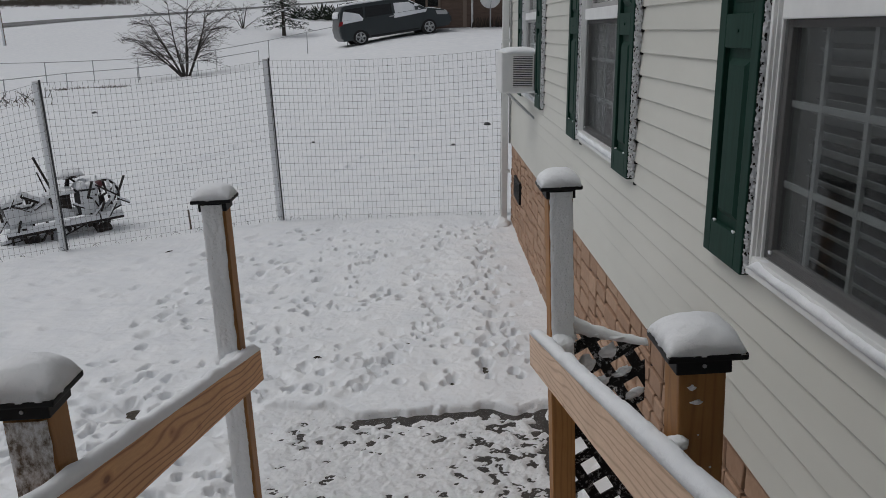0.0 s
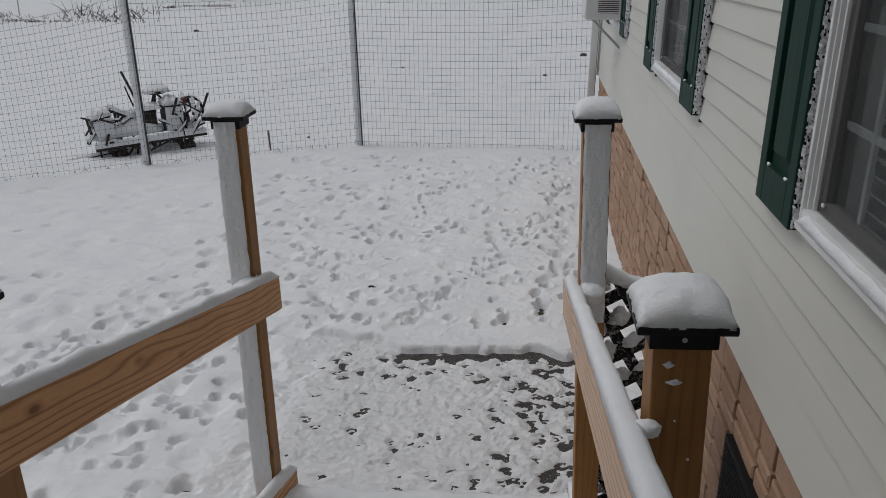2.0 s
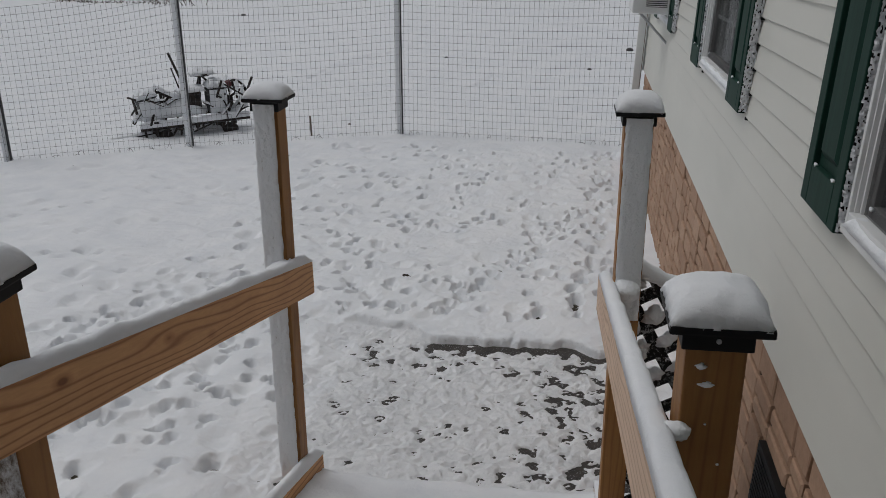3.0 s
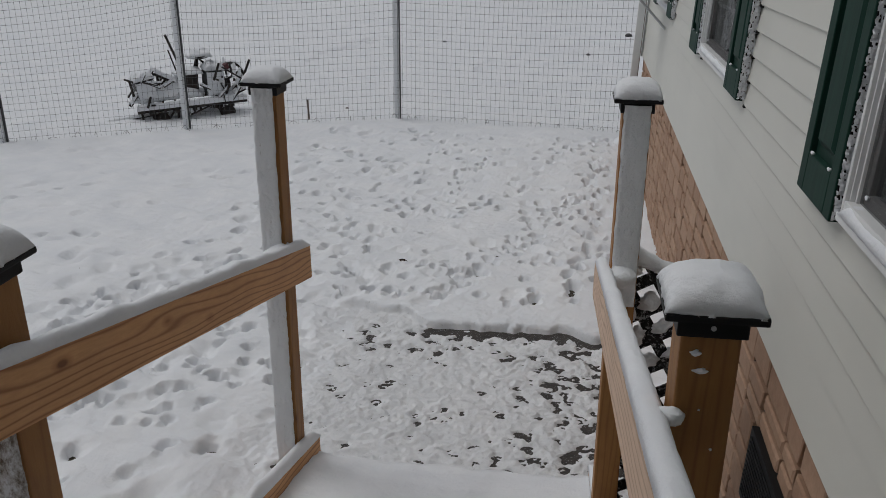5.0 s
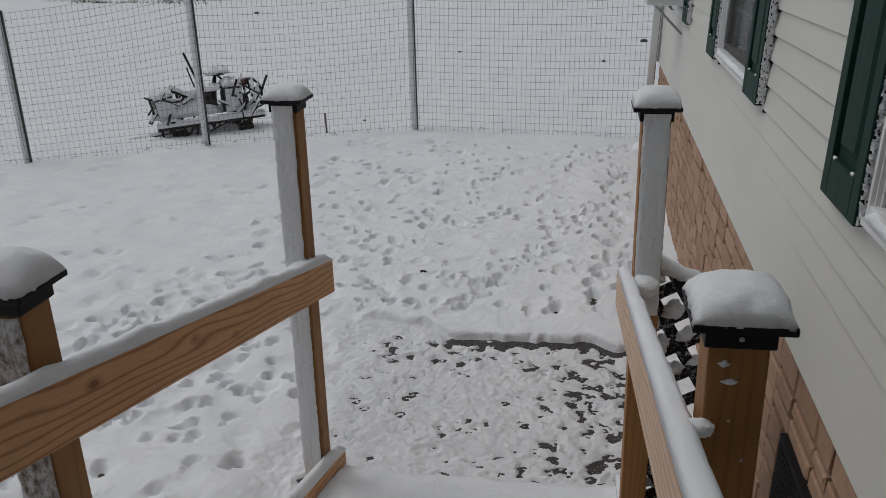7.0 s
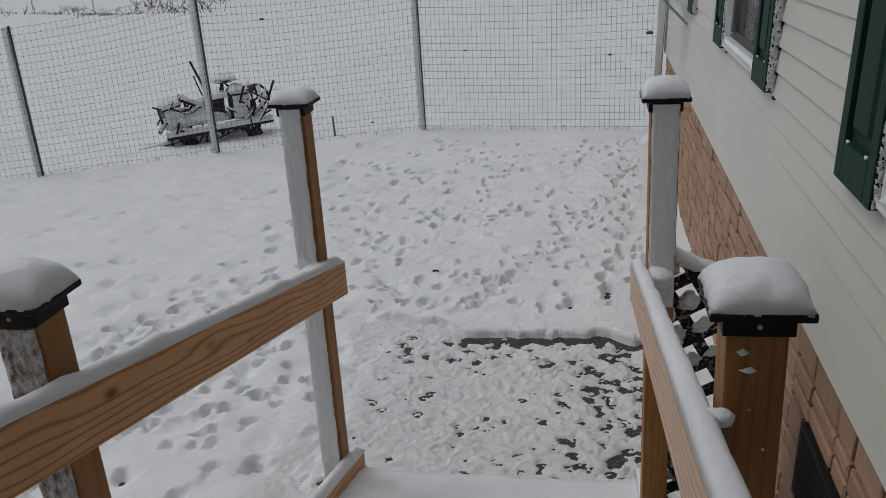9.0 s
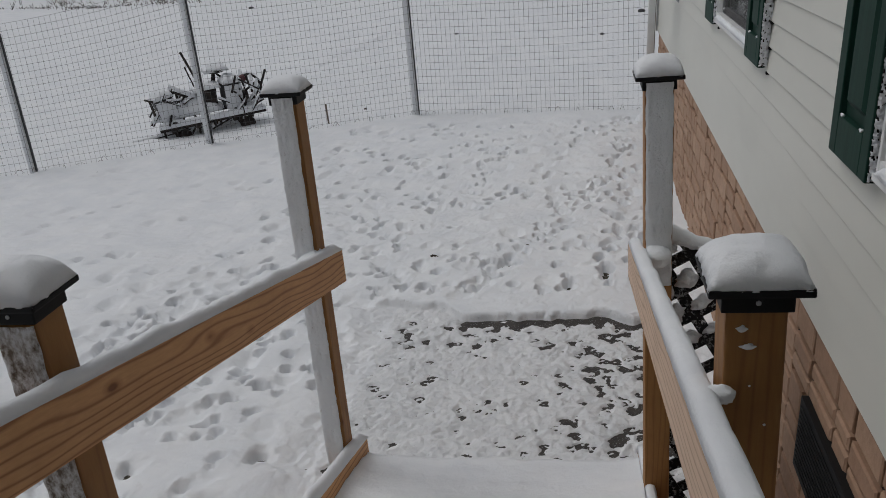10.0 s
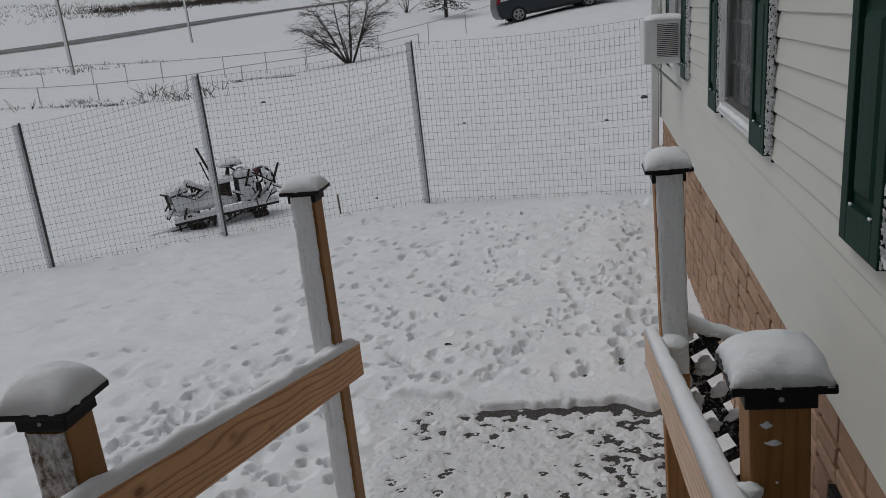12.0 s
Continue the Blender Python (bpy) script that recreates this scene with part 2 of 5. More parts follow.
def pillow(wx, wy, h, seed, n=22, lump=0.004, lift=0.0, tilt=0.0):
    """A heap of snow on a rectangular top: a domed block with soft, uneven shoulders."""
    bm = bmesh.new()
    rows = []
    for i in range(n + 1):
        u = -1 + 2 * i / n
        line = []
        for j in range(n + 1):
            v = -1 + 2 * j / n
            f = max(0.0, (1 - abs(u) ** 3.6)) ** 0.5 * max(0.0, (1 - abs(v) ** 3.6)) ** 0.5
            z = lift + h * f * (1 + 0.18 * (1 - u * u) * (1 - v * v)) + tilt * u * f
            z += lump * noise.noise(Vector((u * 3 + seed, v * 3, seed))) * f
            edge = 1 + 0.035 * noise.noise(Vector((u * 4, v * 4 + seed, 2.0)))
            line.append(bm.verts.new((u * wx / 2 * edge, v * wy / 2 * edge, z)))
        rows.append(line)
    for i in range(n):
        for j in range(n):
            bm.faces.new((rows[i][j], rows[i + 1][j], rows[i + 1][j + 1], rows[i][j + 1]))
    rim = [rows[i][0] for i in range(n + 1)] + [rows[n][j] for j in range(1, n + 1)] + [rows[i][n] for i in range(n - 1, -1, -1)] + [rows[0][j] for j in range(n - 1, 0, -1)]
    bm.faces.new(rim[::-1])
    return bm


def crust(w, h, seed, thick=0.008, n=18, ragged=0.10):
    """Snow blown flat against an upright face (x across, z up, towards -y), with ragged edges."""
    bm = bmesh.new()
    m = max(6, int(n * h / w / 2))
    front = []
    for j in range(m + 1):
        z = h * j / m
        line = []
        for i in range(n + 1):
            u = -1 + 2 * i / n
            r = 1 - ragged * (0.5 + 0.5 * noise.noise(Vector((seed + (3 if u > 0 else 7), z * 40, 0.5))))
            d = thick * (max(0.0, 1 - u ** 6) ** 0.5) * (0.8 + 0.5 * noise.noise(Vector((u * 3, z * 30, seed))))
            line.append(bm.verts.new((u * r * w / 2, -max(d, 0.001), z)))
        front.append(line)
    for j in range(m):
        for i in range(n):
            bm.faces.new((front[j][i], front[j][i + 1], front[j + 1][i + 1], front[j + 1][i]))
    return bm


def ridge(length_points, width, h, seed, n=8):
    """Snow lying along a board: centre line points, soft round section."""
    bm = bmesh.new()
    lines = []
    for k, p in enumerate(length_points):
        p = Vector(p)
        f = 0.85 + 0.35 * noise.noise(Vector((k * 0.21, seed, 0.0))) + 0.12 * noise.noise(Vector((k * 0.9, seed, 3.0)))
        end = min(1.0, (min(k, len(length_points) - 1 - k) + 0.4) / 2.0)
        line = []
        for i in range(n + 1):
            u = -1 + 2 * i / n
            over = 1.0 + 0.06 * noise.noise(Vector((k * 0.5, u + seed, 9.0)))
            line.append(bm.verts.new(p + Vector((u * width / 2 * over, 0, h * f * end * max(0.0, 1 - abs(u) ** 3) ** 0.6))))
        lines.append(line)
    for a, b in zip(lines, lines[1:]):
        for i in range(n):
            bm.faces.new((a[i], a[i + 1], b[i + 1], b[i]))
        bm.faces.new((a[n], a[0], b[0], b[n]))
    bm.faces.new(lines[0]), bm.faces.new(lines[-1][::-1])
    return bm


def blob(rx, ry, rz, seed, rough=0.3, sub=3):
    """A small uneven lump."""
    bm = bmesh.new()
    bmesh.ops.create_icosphere(bm, subdivisions=sub, radius=1)
    for v in bm.verts:
        k = 1 + rough * noise.noise(v.co * 1.7 + Vector((seed, seed, 0))) + rough * 0.5 * noise.noise(v.co * 4.5 + Vector((0, seed, 3)))
        v.co = Vector((v.co.x * rx * k, v.co.y * ry * k, v.co.z * rz * k))
    return bm


# ---- ground ----
def smooth(a, b, x):
    t = np.clip((x - a) / (b - a), 0, 1)
    return t * t * (3 - 2 * t)


def lie(x, y):
    """The lie of the land without its small dents."""
    x, y = np.asarray(x, float), np.asarray(y, float)
    d = np.hypot(x, y)
    near = 0.043 * np.maximum(x, -7 + 0 * x) + 0.0075 * np.minimum(y, 12)
    near = np.where(x > 1, 0.043 + 0.02 * np.minimum(x - 1, 10) + 0.0075 * np.minimum(y, 12), near)
    slope = 0.018 + 0.062 * smooth(-14, 1, x)
    far = slope * np.clip(y - 11, 0, 34)
    hill = 0.075 * np.maximum(d - 62, 0) * smooth(60, 110, d) * smooth(5, 40, y)
    return near + far + hill


def grid_lines(parts):
    out = []
    for a, b, step in parts:
        out += list(np.arange(a, b - step * 0.5, step))
    return np.array(out + [parts[-1][1]])


def outward(start, sign, first, grow, end):
    out, p, s = [], start, first
    while abs(p) < end:
        p, s = p + sign * s, s * grow
        out.append(p)
    return out


gx = np.concatenate([sorted(outward(-7.0, -1, 0.05, 1.16, 600)), grid_lines([(-7.0, -3.0, 0.032), (-3.0, -1.25, 0.015), (-1.25, 0.9, 0.009)]), outward(0.9, 1, 0.05, 1.2, 600)])
gy = np.concatenate([sorted(outward(2.6, -1, 0.05, 1.3, 300)), grid_lines([(2.6, 3.2, 0.025), (3.2, 4.95, 0.0085), (4.95, 7.2, 0.013), (7.2, 11.2, 0.024), (11.2, 19.0, 0.055)]), outward(19.0, 1, 0.08, 1.07, 900)])
GX, GY = np.meshgrid(gx, gy)
base = lie(GX, GY)


def value_noise(x, y, scale, seed):
    rs = np.random.RandomState(seed)
    t = rs.rand(256, 256)
    u, v = x * scale, y * scale
    iu, iv = np.floor(u).astype(int), np.floor(v).astype(int)
    fu, fv = u - iu, v - iv
    fu, fv = fu * fu * (3 - 2 * fu), fv * fv * (3 - 2 * fv)
    def g(i, j):
        return t[i % 256, j % 256]
    return (g(iu, iv) * (1 - fu) + g(iu + 1, iv) * fu) * (1 - fv) + (g(iu, iv + 1) * (1 - fu) + g(iu + 1, iv + 1) * fu) * fv - 0.5


PAD_EDGE = 4.80 + 0.10 * value_noise(GX, 0 * GX, 2.3, 4) + 0.09 * value_noise(GX, 0 * GX, 6.0, 5) + 0.035 * value_noise(GX, 0 * GX, 17.0, 9)
PAD_EDGE += 0.14 * smooth(-0.45, -0.75, GX)
side = 0.735 + 0.06 * value_noise(0 * GY, GY, 6.0, 13) + 0.03 * value_noise(0 * GY, GY, 17.0, 14)
on_pad = smooth(0.022, -0.022, GY - PAD_EDGE) * smooth(-1.25, -1.0, GX + 0.12 * value_noise(GX, GY, 3.0, 6)) * smooth(0.022, -0.022, GX - side) * smooth(2.0, 2.4, GY)
yard = smooth(11.0, 10.2, GY) * smooth(-8, -6, GX) * smooth(1.6, 2.4, GY)
snow = 0.064 - 0.0465 * on_pad
lumps = 0.030 * value_noise(GX, GY, 1.3, 1) + 0.020 * value_noise(GX, GY, 3.4, 2) + 0.016 * value_noise(GX, GY, 7.0, 3) + 0.007 * value_noise(GX, GY, 15.0, 35)
snow += lumps * (1 - 0.85 * on_pad) * (0.35 + 0.65 * yard)
snow += 0.006 * value_noise(GX, GY, 30.0, 7) * yard
rs = np.random.RandomState(11)
prints = []


def paw(x, y, size, depth):
    """One paw: a broad pad and its toes, a little apart."""
    a = rs.uniform(-0.6, 0.6)
    prints.append((x, y, size * 0.62, depth, 0))
    for k in range(4):
        q = a + (k - 1.5) * 0.55
        prints.append((x + size * 0.95 * math.sin(q), y + size * 0.95 * math.cos(q), size * 0.36, depth * rs.uniform(0.6, 1.1), 0))


def hole(x, y, r, d):
    """A deep print: a hole with a steep wall, a drag behind it and a pushed-up rim."""
    prints.append((x, y, r, d, 1))
    if rs.rand() < 0.45:
        prints.append((x + rs.uniform(-0.02, 0.02), y - r * rs.uniform(0.9, 1.6), r * rs.uniform(0.6, 0.9), d * rs.uniform(0.3, 0.6), 1))


def holes(n, x0, x1, y0, y1, r0, r1, d0, d1):
    """Strides of two to five prints in a row, scattered over a patch."""
    k = 0
    while k < n:
        x, y, a = rs.uniform(x0, x1), rs.uniform(y0, y1), rs.uniform(0, math.tau)
        for i in range(rs.randint(2, 6)):
            px = x + math.cos(a) * 0.20 * i + rs.uniform(-0.06, 0.06)
            py = y + math.sin(a) * 0.20 * i + rs.uniform(-0.06, 0.06)
            if x0 < px < x1 and y0 < py < y1:
                hole(px, py, rs.uniform(r0, r1), rs.uniform(d0, d1))
            k += 1


def dents(n, x0, x1, y0, y1, r0, r1, d0, d1):
    for _ in range(n):
        prints.append((rs.uniform(x0, x1), rs.uniform(y0, y1), rs.uniform(r0, r1), rs.uniform(d0, d1), 0))


dents(150, -2.6, 0.75, 5.0, 9.9, 0.05, 0.10, 0.010, 0.028)
holes(260, -2.6, 0.75, 5.05, 9.9, 0.030, 0.052, 0.035, 0.085)
dents(150, -6.5, -1.7, 3.2, 9.2, 0.05, 0.11, 0.010, 0.034)
holes(36, -5.8, -2.4, 4.0, 9.0, 0.035, 0.05, 0.025, 0.06)
dents(190, -3.6, -1.08, 2.2, 5.6, 0.05, 0.11, 0.014, 0.034)
holes(230, -2.9, -1.08, 2.3, 5.2, 0.030, 0.050, 0.040, 0.088)
for _ in range(70):
    t = rs.rand()
    hole(0.60 + 0.11 * rs.randn() - 0.22 * (1 - t), 5.2 + 4.5 * t, rs.uniform(0.030, 0.052), rs.uniform(0.060, 0.100))
for _ in range(60):
    t = rs.rand()
    hole(-0.55 + 0.95 * t + 0.06 * rs.randn(), 5.15 + 2.3 * t, rs.uniform(0.032, 0.050), rs.uniform(0.025, 0.05))
for _ in range(130):
    paw(rs.uniform(-1.0, 0.70), rs.uniform(3.25, 4.75), rs.uniform(0.028, 0.042), rs.uniform(0.006, 0.017))
for _ in range(75):
    paw(rs.triangular(0.0, 0.70, 0.72), rs.uniform(3.3, 4.72), rs.uniform(0.028, 0.042), rs.uniform(0.017, 0.026))
for _ in range(48):
    paw(rs.uniform(-0.95, 0.70), rs.uniform(4.42, 4.80), rs.uniform(0.030, 0.042), rs.uniform(0.016, 0.026))
for x0, y0, x1, y1, n in ((-3.9, 15.2, -2.6, 18.2, 26), (-4.4, 13.6, -3.6, 15.6, 10), (-1.6, 12.4, -1.0, 14.5, 4), (-0.2, 13.4, 0.6, 15.5, 4)):
    for _ in range(n):
        t = rs.rand()
        prints.append((x0 + (x1 - x0) * t + 0.12 * rs.randn(), y0 + (y1 - y0) * t + 0.15 * rs.randn(), rs.uniform(0.07, 0.12), rs.uniform(0.03, 0.07), 1))
flat = snow.copy()
for x, y, r, depth, steep in prints:
    i0, i1 = np.searchsorted(gx, (x - 3 * r, x + 3 * r))
    j0, j1 = np.searchsorted(gy, (y - 3 * r, y + 3 * r))
    if i1 > i0 and j1 > j0:
        a = rs.uniform(0, math.pi)
        dx, dy = GX[j0:j1, i0:i1] - x, GY[j0:j1, i0:i1] - y
        u, v = dx * math.cos(a) + dy * math.sin(a), (dy * math.cos(a) - dx * math.sin(a)) * rs.uniform(1.05, 1.6)
        wob = 1 + 0.8 * value_noise(GX[j0:j1, i0:i1], GY[j0:j1, i0:i1], 0.9 / r, 21) + 0.4 * value_noise(GX[j0:j1, i0:i1], GY[j0:j1, i0:i1], 2.6 / r, 22)
        q = np.maximum((u * u + v * v) / (r * r) * wob, 0)
        well = np.exp(-q ** 3) * (1 + 0.35 * value_noise(GX[j0:j1, i0:i1], GY[j0:j1, i0:i1], 45.0, 23)) if steep else np.exp(-q ** 1.6)
        rim = (0.0 if r < 0.032 else 0.14) * np.exp(-(np.sqrt(q) - 1.45) ** 2 / 0.10)
        patch_now = snow[j0:j1, i0:i1]
        if steep:
            snow[j0:j1, i0:i1] = np.minimum(patch_now + depth * rim * (patch_now > flat[j0:j1, i0:i1] - 0.01), flat[j0:j1, i0:i1] - depth * well + depth * rim)
        else:
            snow[j0:j1, i0:i1] = patch_now + depth * (rim - well)
grain = value_noise(GX, GY, 95.0, 31) + 0.8 * value_noise(GX, GY, 42.0, 32)
snow += 0.011 * grain * on_pad + 0.005 * grain * yard * (1 - on_pad)
snow += (0.011 * value_noise(GX, GY, 13.0, 34) + 0.014 * value_noise(GX, GY, 24.0, 37)) * on_pad
bare = smooth(0.06, 0.025, np.abs(GY - (PAD_EDGE - 0.052))) * smooth(-0.60, -0.48, GX + 0.1 * value_noise(GX, GY, 9.0, 36)) * smooth(0.62, 0.40, GX)
bare = np.maximum(bare, smooth(0.055, 0.02, np.abs(GX - side + 0.05)) * smooth(3.3, 3.5, GY))
snow -= 0.034 * bare * on_pad * (1.0 + 1.1 * value_noise(GX, GY, 9.0, 33))
snow = np.maximum(snow, -0.012)
tracks = value_noise(GX * 1.0 + 0.6 * GY, GY, 0.9, 8) * smooth(10.8, 14, GY) * smooth(40, 20, GY)
height = base + snow + 0.04 * tracks
verts = np.stack([GX, GY, height], -1).reshape(-1, 3)
nx, ny = len(gx), len(gy)
idx = np.arange(nx * ny).reshape(ny, nx)
quads = np.stack([idx[:-1, :-1], idx[:-1, 1:], idx[1:, 1:], idx[1:, :-1]], -1).reshape(-1, 4)
me = bpy.data.meshes.new("ground")
me.vertices.add(len(verts))
me.vertices.foreach_set("co", verts.astype(np.float32).ravel())
me.loops.add(quads.size)
me.loops.foreach_set("vertex_index", quads.astype(np.int32).ravel())
me.polygons.add(len(quads))
me.polygons.foreach_set("loop_start", np.arange(0, quads.size, 4, dtype=np.int32))
me.update(calc_edges=True)
me.materials.append(SNOW)
me.materials.append(TRODDEN)
thin_snow = (on_pad[:-1, :-1] > 0.5).ravel() & (GX[:-1, :-1] > -0.97 + 0.10 * value_noise(GX, GY, 5.0, 38)[:-1, :-1]).ravel()
me.polygons.foreach_set("material_index", thin_snow.astype(np.int32))
me.polygons.foreach_set("use_smooth", [True] * len(me.polygons))
tagged(new("ground", me), "snow-covered yard and fields, trodden with paw prints", "snow ground", kind="structure")
pad_mesh = mesh_of(prism(bmesh.new(), [(-1.12, 2.3), (0.83, 2.3), (0.83, 4.86), (-1.12, 4.86)], "z", -0.06, 0.0), PAD)
pad_mesh.transform(Matrix(((1, 0, 0, 0), (0, 1, 0, 0), (0.043, 0.0075, 1, 0.0047), (0, 0, 0, 1))))
lawn_mesh = mesh_of(prism(bmesh.new(), [(-6.5, 1.8), (0.93, 1.8), (0.93, 10.3), (-6.5, 10.3)], "z", -0.08, -0.004), TURF)
lawn_mesh.transform(Matrix(((1, 0, 0, 0), (0, 1, 0, 0), (0.043, 0.0075, 1, 0.0), (0, 0, 0, 1))))
tagged(new("lawn", lawn_mesh), "dark wet turf showing at the bottom of deep prints", "turf", kind="structure")
tagged(new("pavement", pad_mesh), "dark wet paving pad showing through thin trodden snow", "paving", kind="structure")

# ---- ramp with posts, rails and lattice ----
# the whole ramp leans a little with the slope of the yard
LEAN = Matrix(((0.99897, -0.0151, -0.04284, 0), (0.01476, 0.99986, -0.00813, 0), (0.04296, 0.00749, 0.99905, 0), (0, 0, 0, 1)))
ramp_thing = thing("wooden_ramp", "snow-covered wooden ramp with pine rails, capped posts and black lattice", "ramp", m=LEAN)
W = 0.089


def make_post(x, y, z0, z1, seed, lean=0.0, faced=0.0, cap=0.148, facelow=0.0, heap=0.043, rimed=None):
    m = Matrix.Translation((x, y, 0)) @ Matrix.Rotation(lean, 4, "Y")
    post = part("post", box(bmesh.new(), -W / 2, W / 2, -W / 2, W / 2, z0, z1, 0.004), POST, ramp_thing, "brown treated timber post", m=m)
    bm = box(bmesh.new(), -0.052, 0.052, -0.052, 0.052, z1 - 0.030, z1 + 0.003, 0.003)
    box(bm, -cap / 2, cap / 2, -cap / 2, cap / 2, z1 + 0.003, z1 + 0.017, 0.004)
    bmesh.ops.create_cone(bm, cap_ends=True, segments=4, radius1=cap * 0.69, radius2=0.02, depth=0.03, matrix=Matrix.Translation((0, 0, z1 + 0.03)) @ pose(0, 0, 0, 0, 0, 45))
    part("post_cap", bm, BLACK, post, "black plastic post cap")
    part("snow_cap", pillow(cap * 0.99, cap * 0.99, heap, seed, lift=z1 + 0.014), SNOW, post, "thick rounded cap of snow", True)
    part("screw", bar(bmesh.new(), (0, -0.054, z1 - 0.013), (0, -0.049, z1 - 0.013), 0.004, 10), GALV, post)
    if faced:
        part("wind_blown_snow", crust(W * faced, z1 - (0.034 if z1 < 1.8 else 0.004) - facelow, seed, 0.008, 18, 0.14), rimed or CRUST, post, "thin snow blown on the face", True, Matrix.Translation((-0.5 * W * (1 - faced), -W / 2 - (0.001 if z1 < 1.8 else 0.009), facelow)))
    return post


make_post(-0.724, 3.055, -0.25, 1.818, 1.0, 0.012, 0.93, facelow=0.05)
make_post(-0.713, 1.53, -0.2, 1.752, 2.0, 0.0, 1.0, facelow=0.2, heap=0.056, rimed=RIMED)
make_post(0.562, 2.905, -0.2, 1.825, 3.0, 0.0, 1.0, facelow=1.14, heap=0.050)
make_post(0.578, 1.455, -0.2, 1.797, 4.0, 0.0)


near_post = [o for o in ramp_thing.children if o.name.startswith("post")][-1]
for x, z, w, h in ((-0.020, 1.738, 0.022, 0.013), (-0.010, 1.708, 0.032, 0.012), (0.02, 1.57, 0.006, 0.006), (-0.005, 1.64, 0.005, 0.005)):
    part("snow_fleck", blob(w * 0.36, 0.002, h * 0.36, z * 7, 0.55), SNOW, near_post, "fleck of snow", True, Matrix.Translation((x, -W / 2, z)))


def along(y, y0, z0, slope):
    return z0 + (y - y0) * slope


def board(x0, x1, ya, yb, top_at, slope, high, name, mat, snow_h, seed, label, over=1.2, off=0.0):
    za, zb = along(ya, 3.19, top_at, slope), along(yb, 3.19, top_at, slope)
    bm = prism(bmesh.new(), [(ya, za - high), (yb, zb - high), (yb, zb), (ya, za)], "x", x0, x1)
    bmesh.ops.bevel(bm, geom=list(bm.edges), offset=0.004, segments=2, affect="EDGES")
    ob = part(name, bm, mat, ramp_thing, label)
    n = int((ya - yb) / 0.03)
    pts = [((x0 + x1) / 2 + off, ya + (yb - ya) * k / n + (0.004 if k == 0 else 0), along(ya + (yb - ya) * k / n, 3.19, top_at, slope) - 0.003) for k in range(n + 1)]
    part("snow_ridge", ridge(pts, (x1 - x0) * over, snow_h, seed), SNOW, ob, "snow lying along the board", True)
    return ob


board(-0.666, -0.628, 3.19, -0.4, 1.165, -0.2475, 0.14, "rail", RAIL, 0.034, 5.0, "pine rail board with knots", 1.1)
board(0.480, 0.518, 3.19, -0.4, 1.163, -0.252, 0.145, "rail", LITRAIL, 0.036, 6.0, "pale pine rail board with knots, coloured lighter as lit", 1.28, 0.005)
board(-0.685, -0.647, 3.21, -0.4, 0.268, -0.29, 0.125, "curb_board", RAIL, 0.05, 7.0, "low pine curb board crusted with snow")
board(0.520, 0.556, 3.30, -0.4, 0.20, -0.29, 0.12, "curb_board", RAIL, 0.03, 8.0, "low pine curb board crusted with snow")
tuft = blob(0.021, 0.018, 0.015, 6.6, 0.3)
part("snow_clump", tuft, SNOW, ramp_thing, "tuft of snow where the rail meets the post", True, Matrix.Translation((0.529, 1.398, along(1.40, 3.19, 1.163, -0.252) + 0.018)))
tuft = blob(0.052, 0.05, 0.038, 7.7, 0.3)
part("snow_clump", tuft, SNOW, ramp_thing, "snow heaped between rail and post", True, Matrix.Translation((0.550, 2.845, along(2.845, 3.19, 1.163, -0.252) + 0.0)))
tuft = blob(0.05, 0.085, 0.05, 2.7, 0.3)
part("snow_clump", tuft, SNOW, ramp_thing, "snow heaped between rail and post", True, Matrix.Translation((-0.690, 2.99, along(3.02, 3.19, 1.165, -0.2475) - 0.015)))
bm = prism(bmesh.new(), [(3.17, 0.03), (3.17, 0.13), (-0.5, 0.13 + 3.67 * 0.29), (-0.5, 0.03)], "x", -0.645, 0.518)
part("ramp_deck", bm, POST, ramp_thing)
bm = bmesh.new()
lines = []
for k in range(125):
    y = 3.215 - 0.03 * k
    line = []
    for i in range(41):
        x = -0.644 + 1.16 * i / 40
        soft = 0.014 * noise.noise(Vector((x * 4, y * 4, 1.0))) + 0.009 * noise.noise(Vector((x * 15, y * 15, 5.0)))
        z = 0.175 + (3.2 - y) * 0.29 + soft + 0.03 * (abs(x + 0.06) / 0.6) ** 6
        if k == 0:
            z = 0.06
        line.append(bm.verts.new((x, y + (0.02 * noise.noise(Vector((x * 6, 0, 2.0))) if k < 3 else 0), z)))
    lines.append(line)
for a, b in zip(lines, lines[1:]):
    for i in range(40):
        bm.faces.new((a[i], a[i + 1], b[i + 1], b[i]))
part("snow_layer", bm, SNOW, ramp_thing, "smooth snow covering the ramp", True)


def clip(poly, keep):
    """Cuts a polygon by half planes a*u + b*v <= c."""
    for a, b, c in keep:
        out = []
        for i, p in enumerate(poly):
            q = poly[(i + 1) % len(poly)]
            dp, dq = a * p[0] + b * p[1] - c, a * q[0] + b * q[1] - c
            if dp <= 0:
                out.append(p)
            if dp * dq < 0:
                s = dp / (dp - dq)
                out.append((p[0] + s * (q[0] - p[0]), p[1] + s * (q[1] - p[1])))
        poly = out
        if len(poly) < 3:
            return None
    return poly


lattice = thing("lattice_panel", "black plastic lattice panel hung askew with snow on its strips", "lattice", m=LEAN)
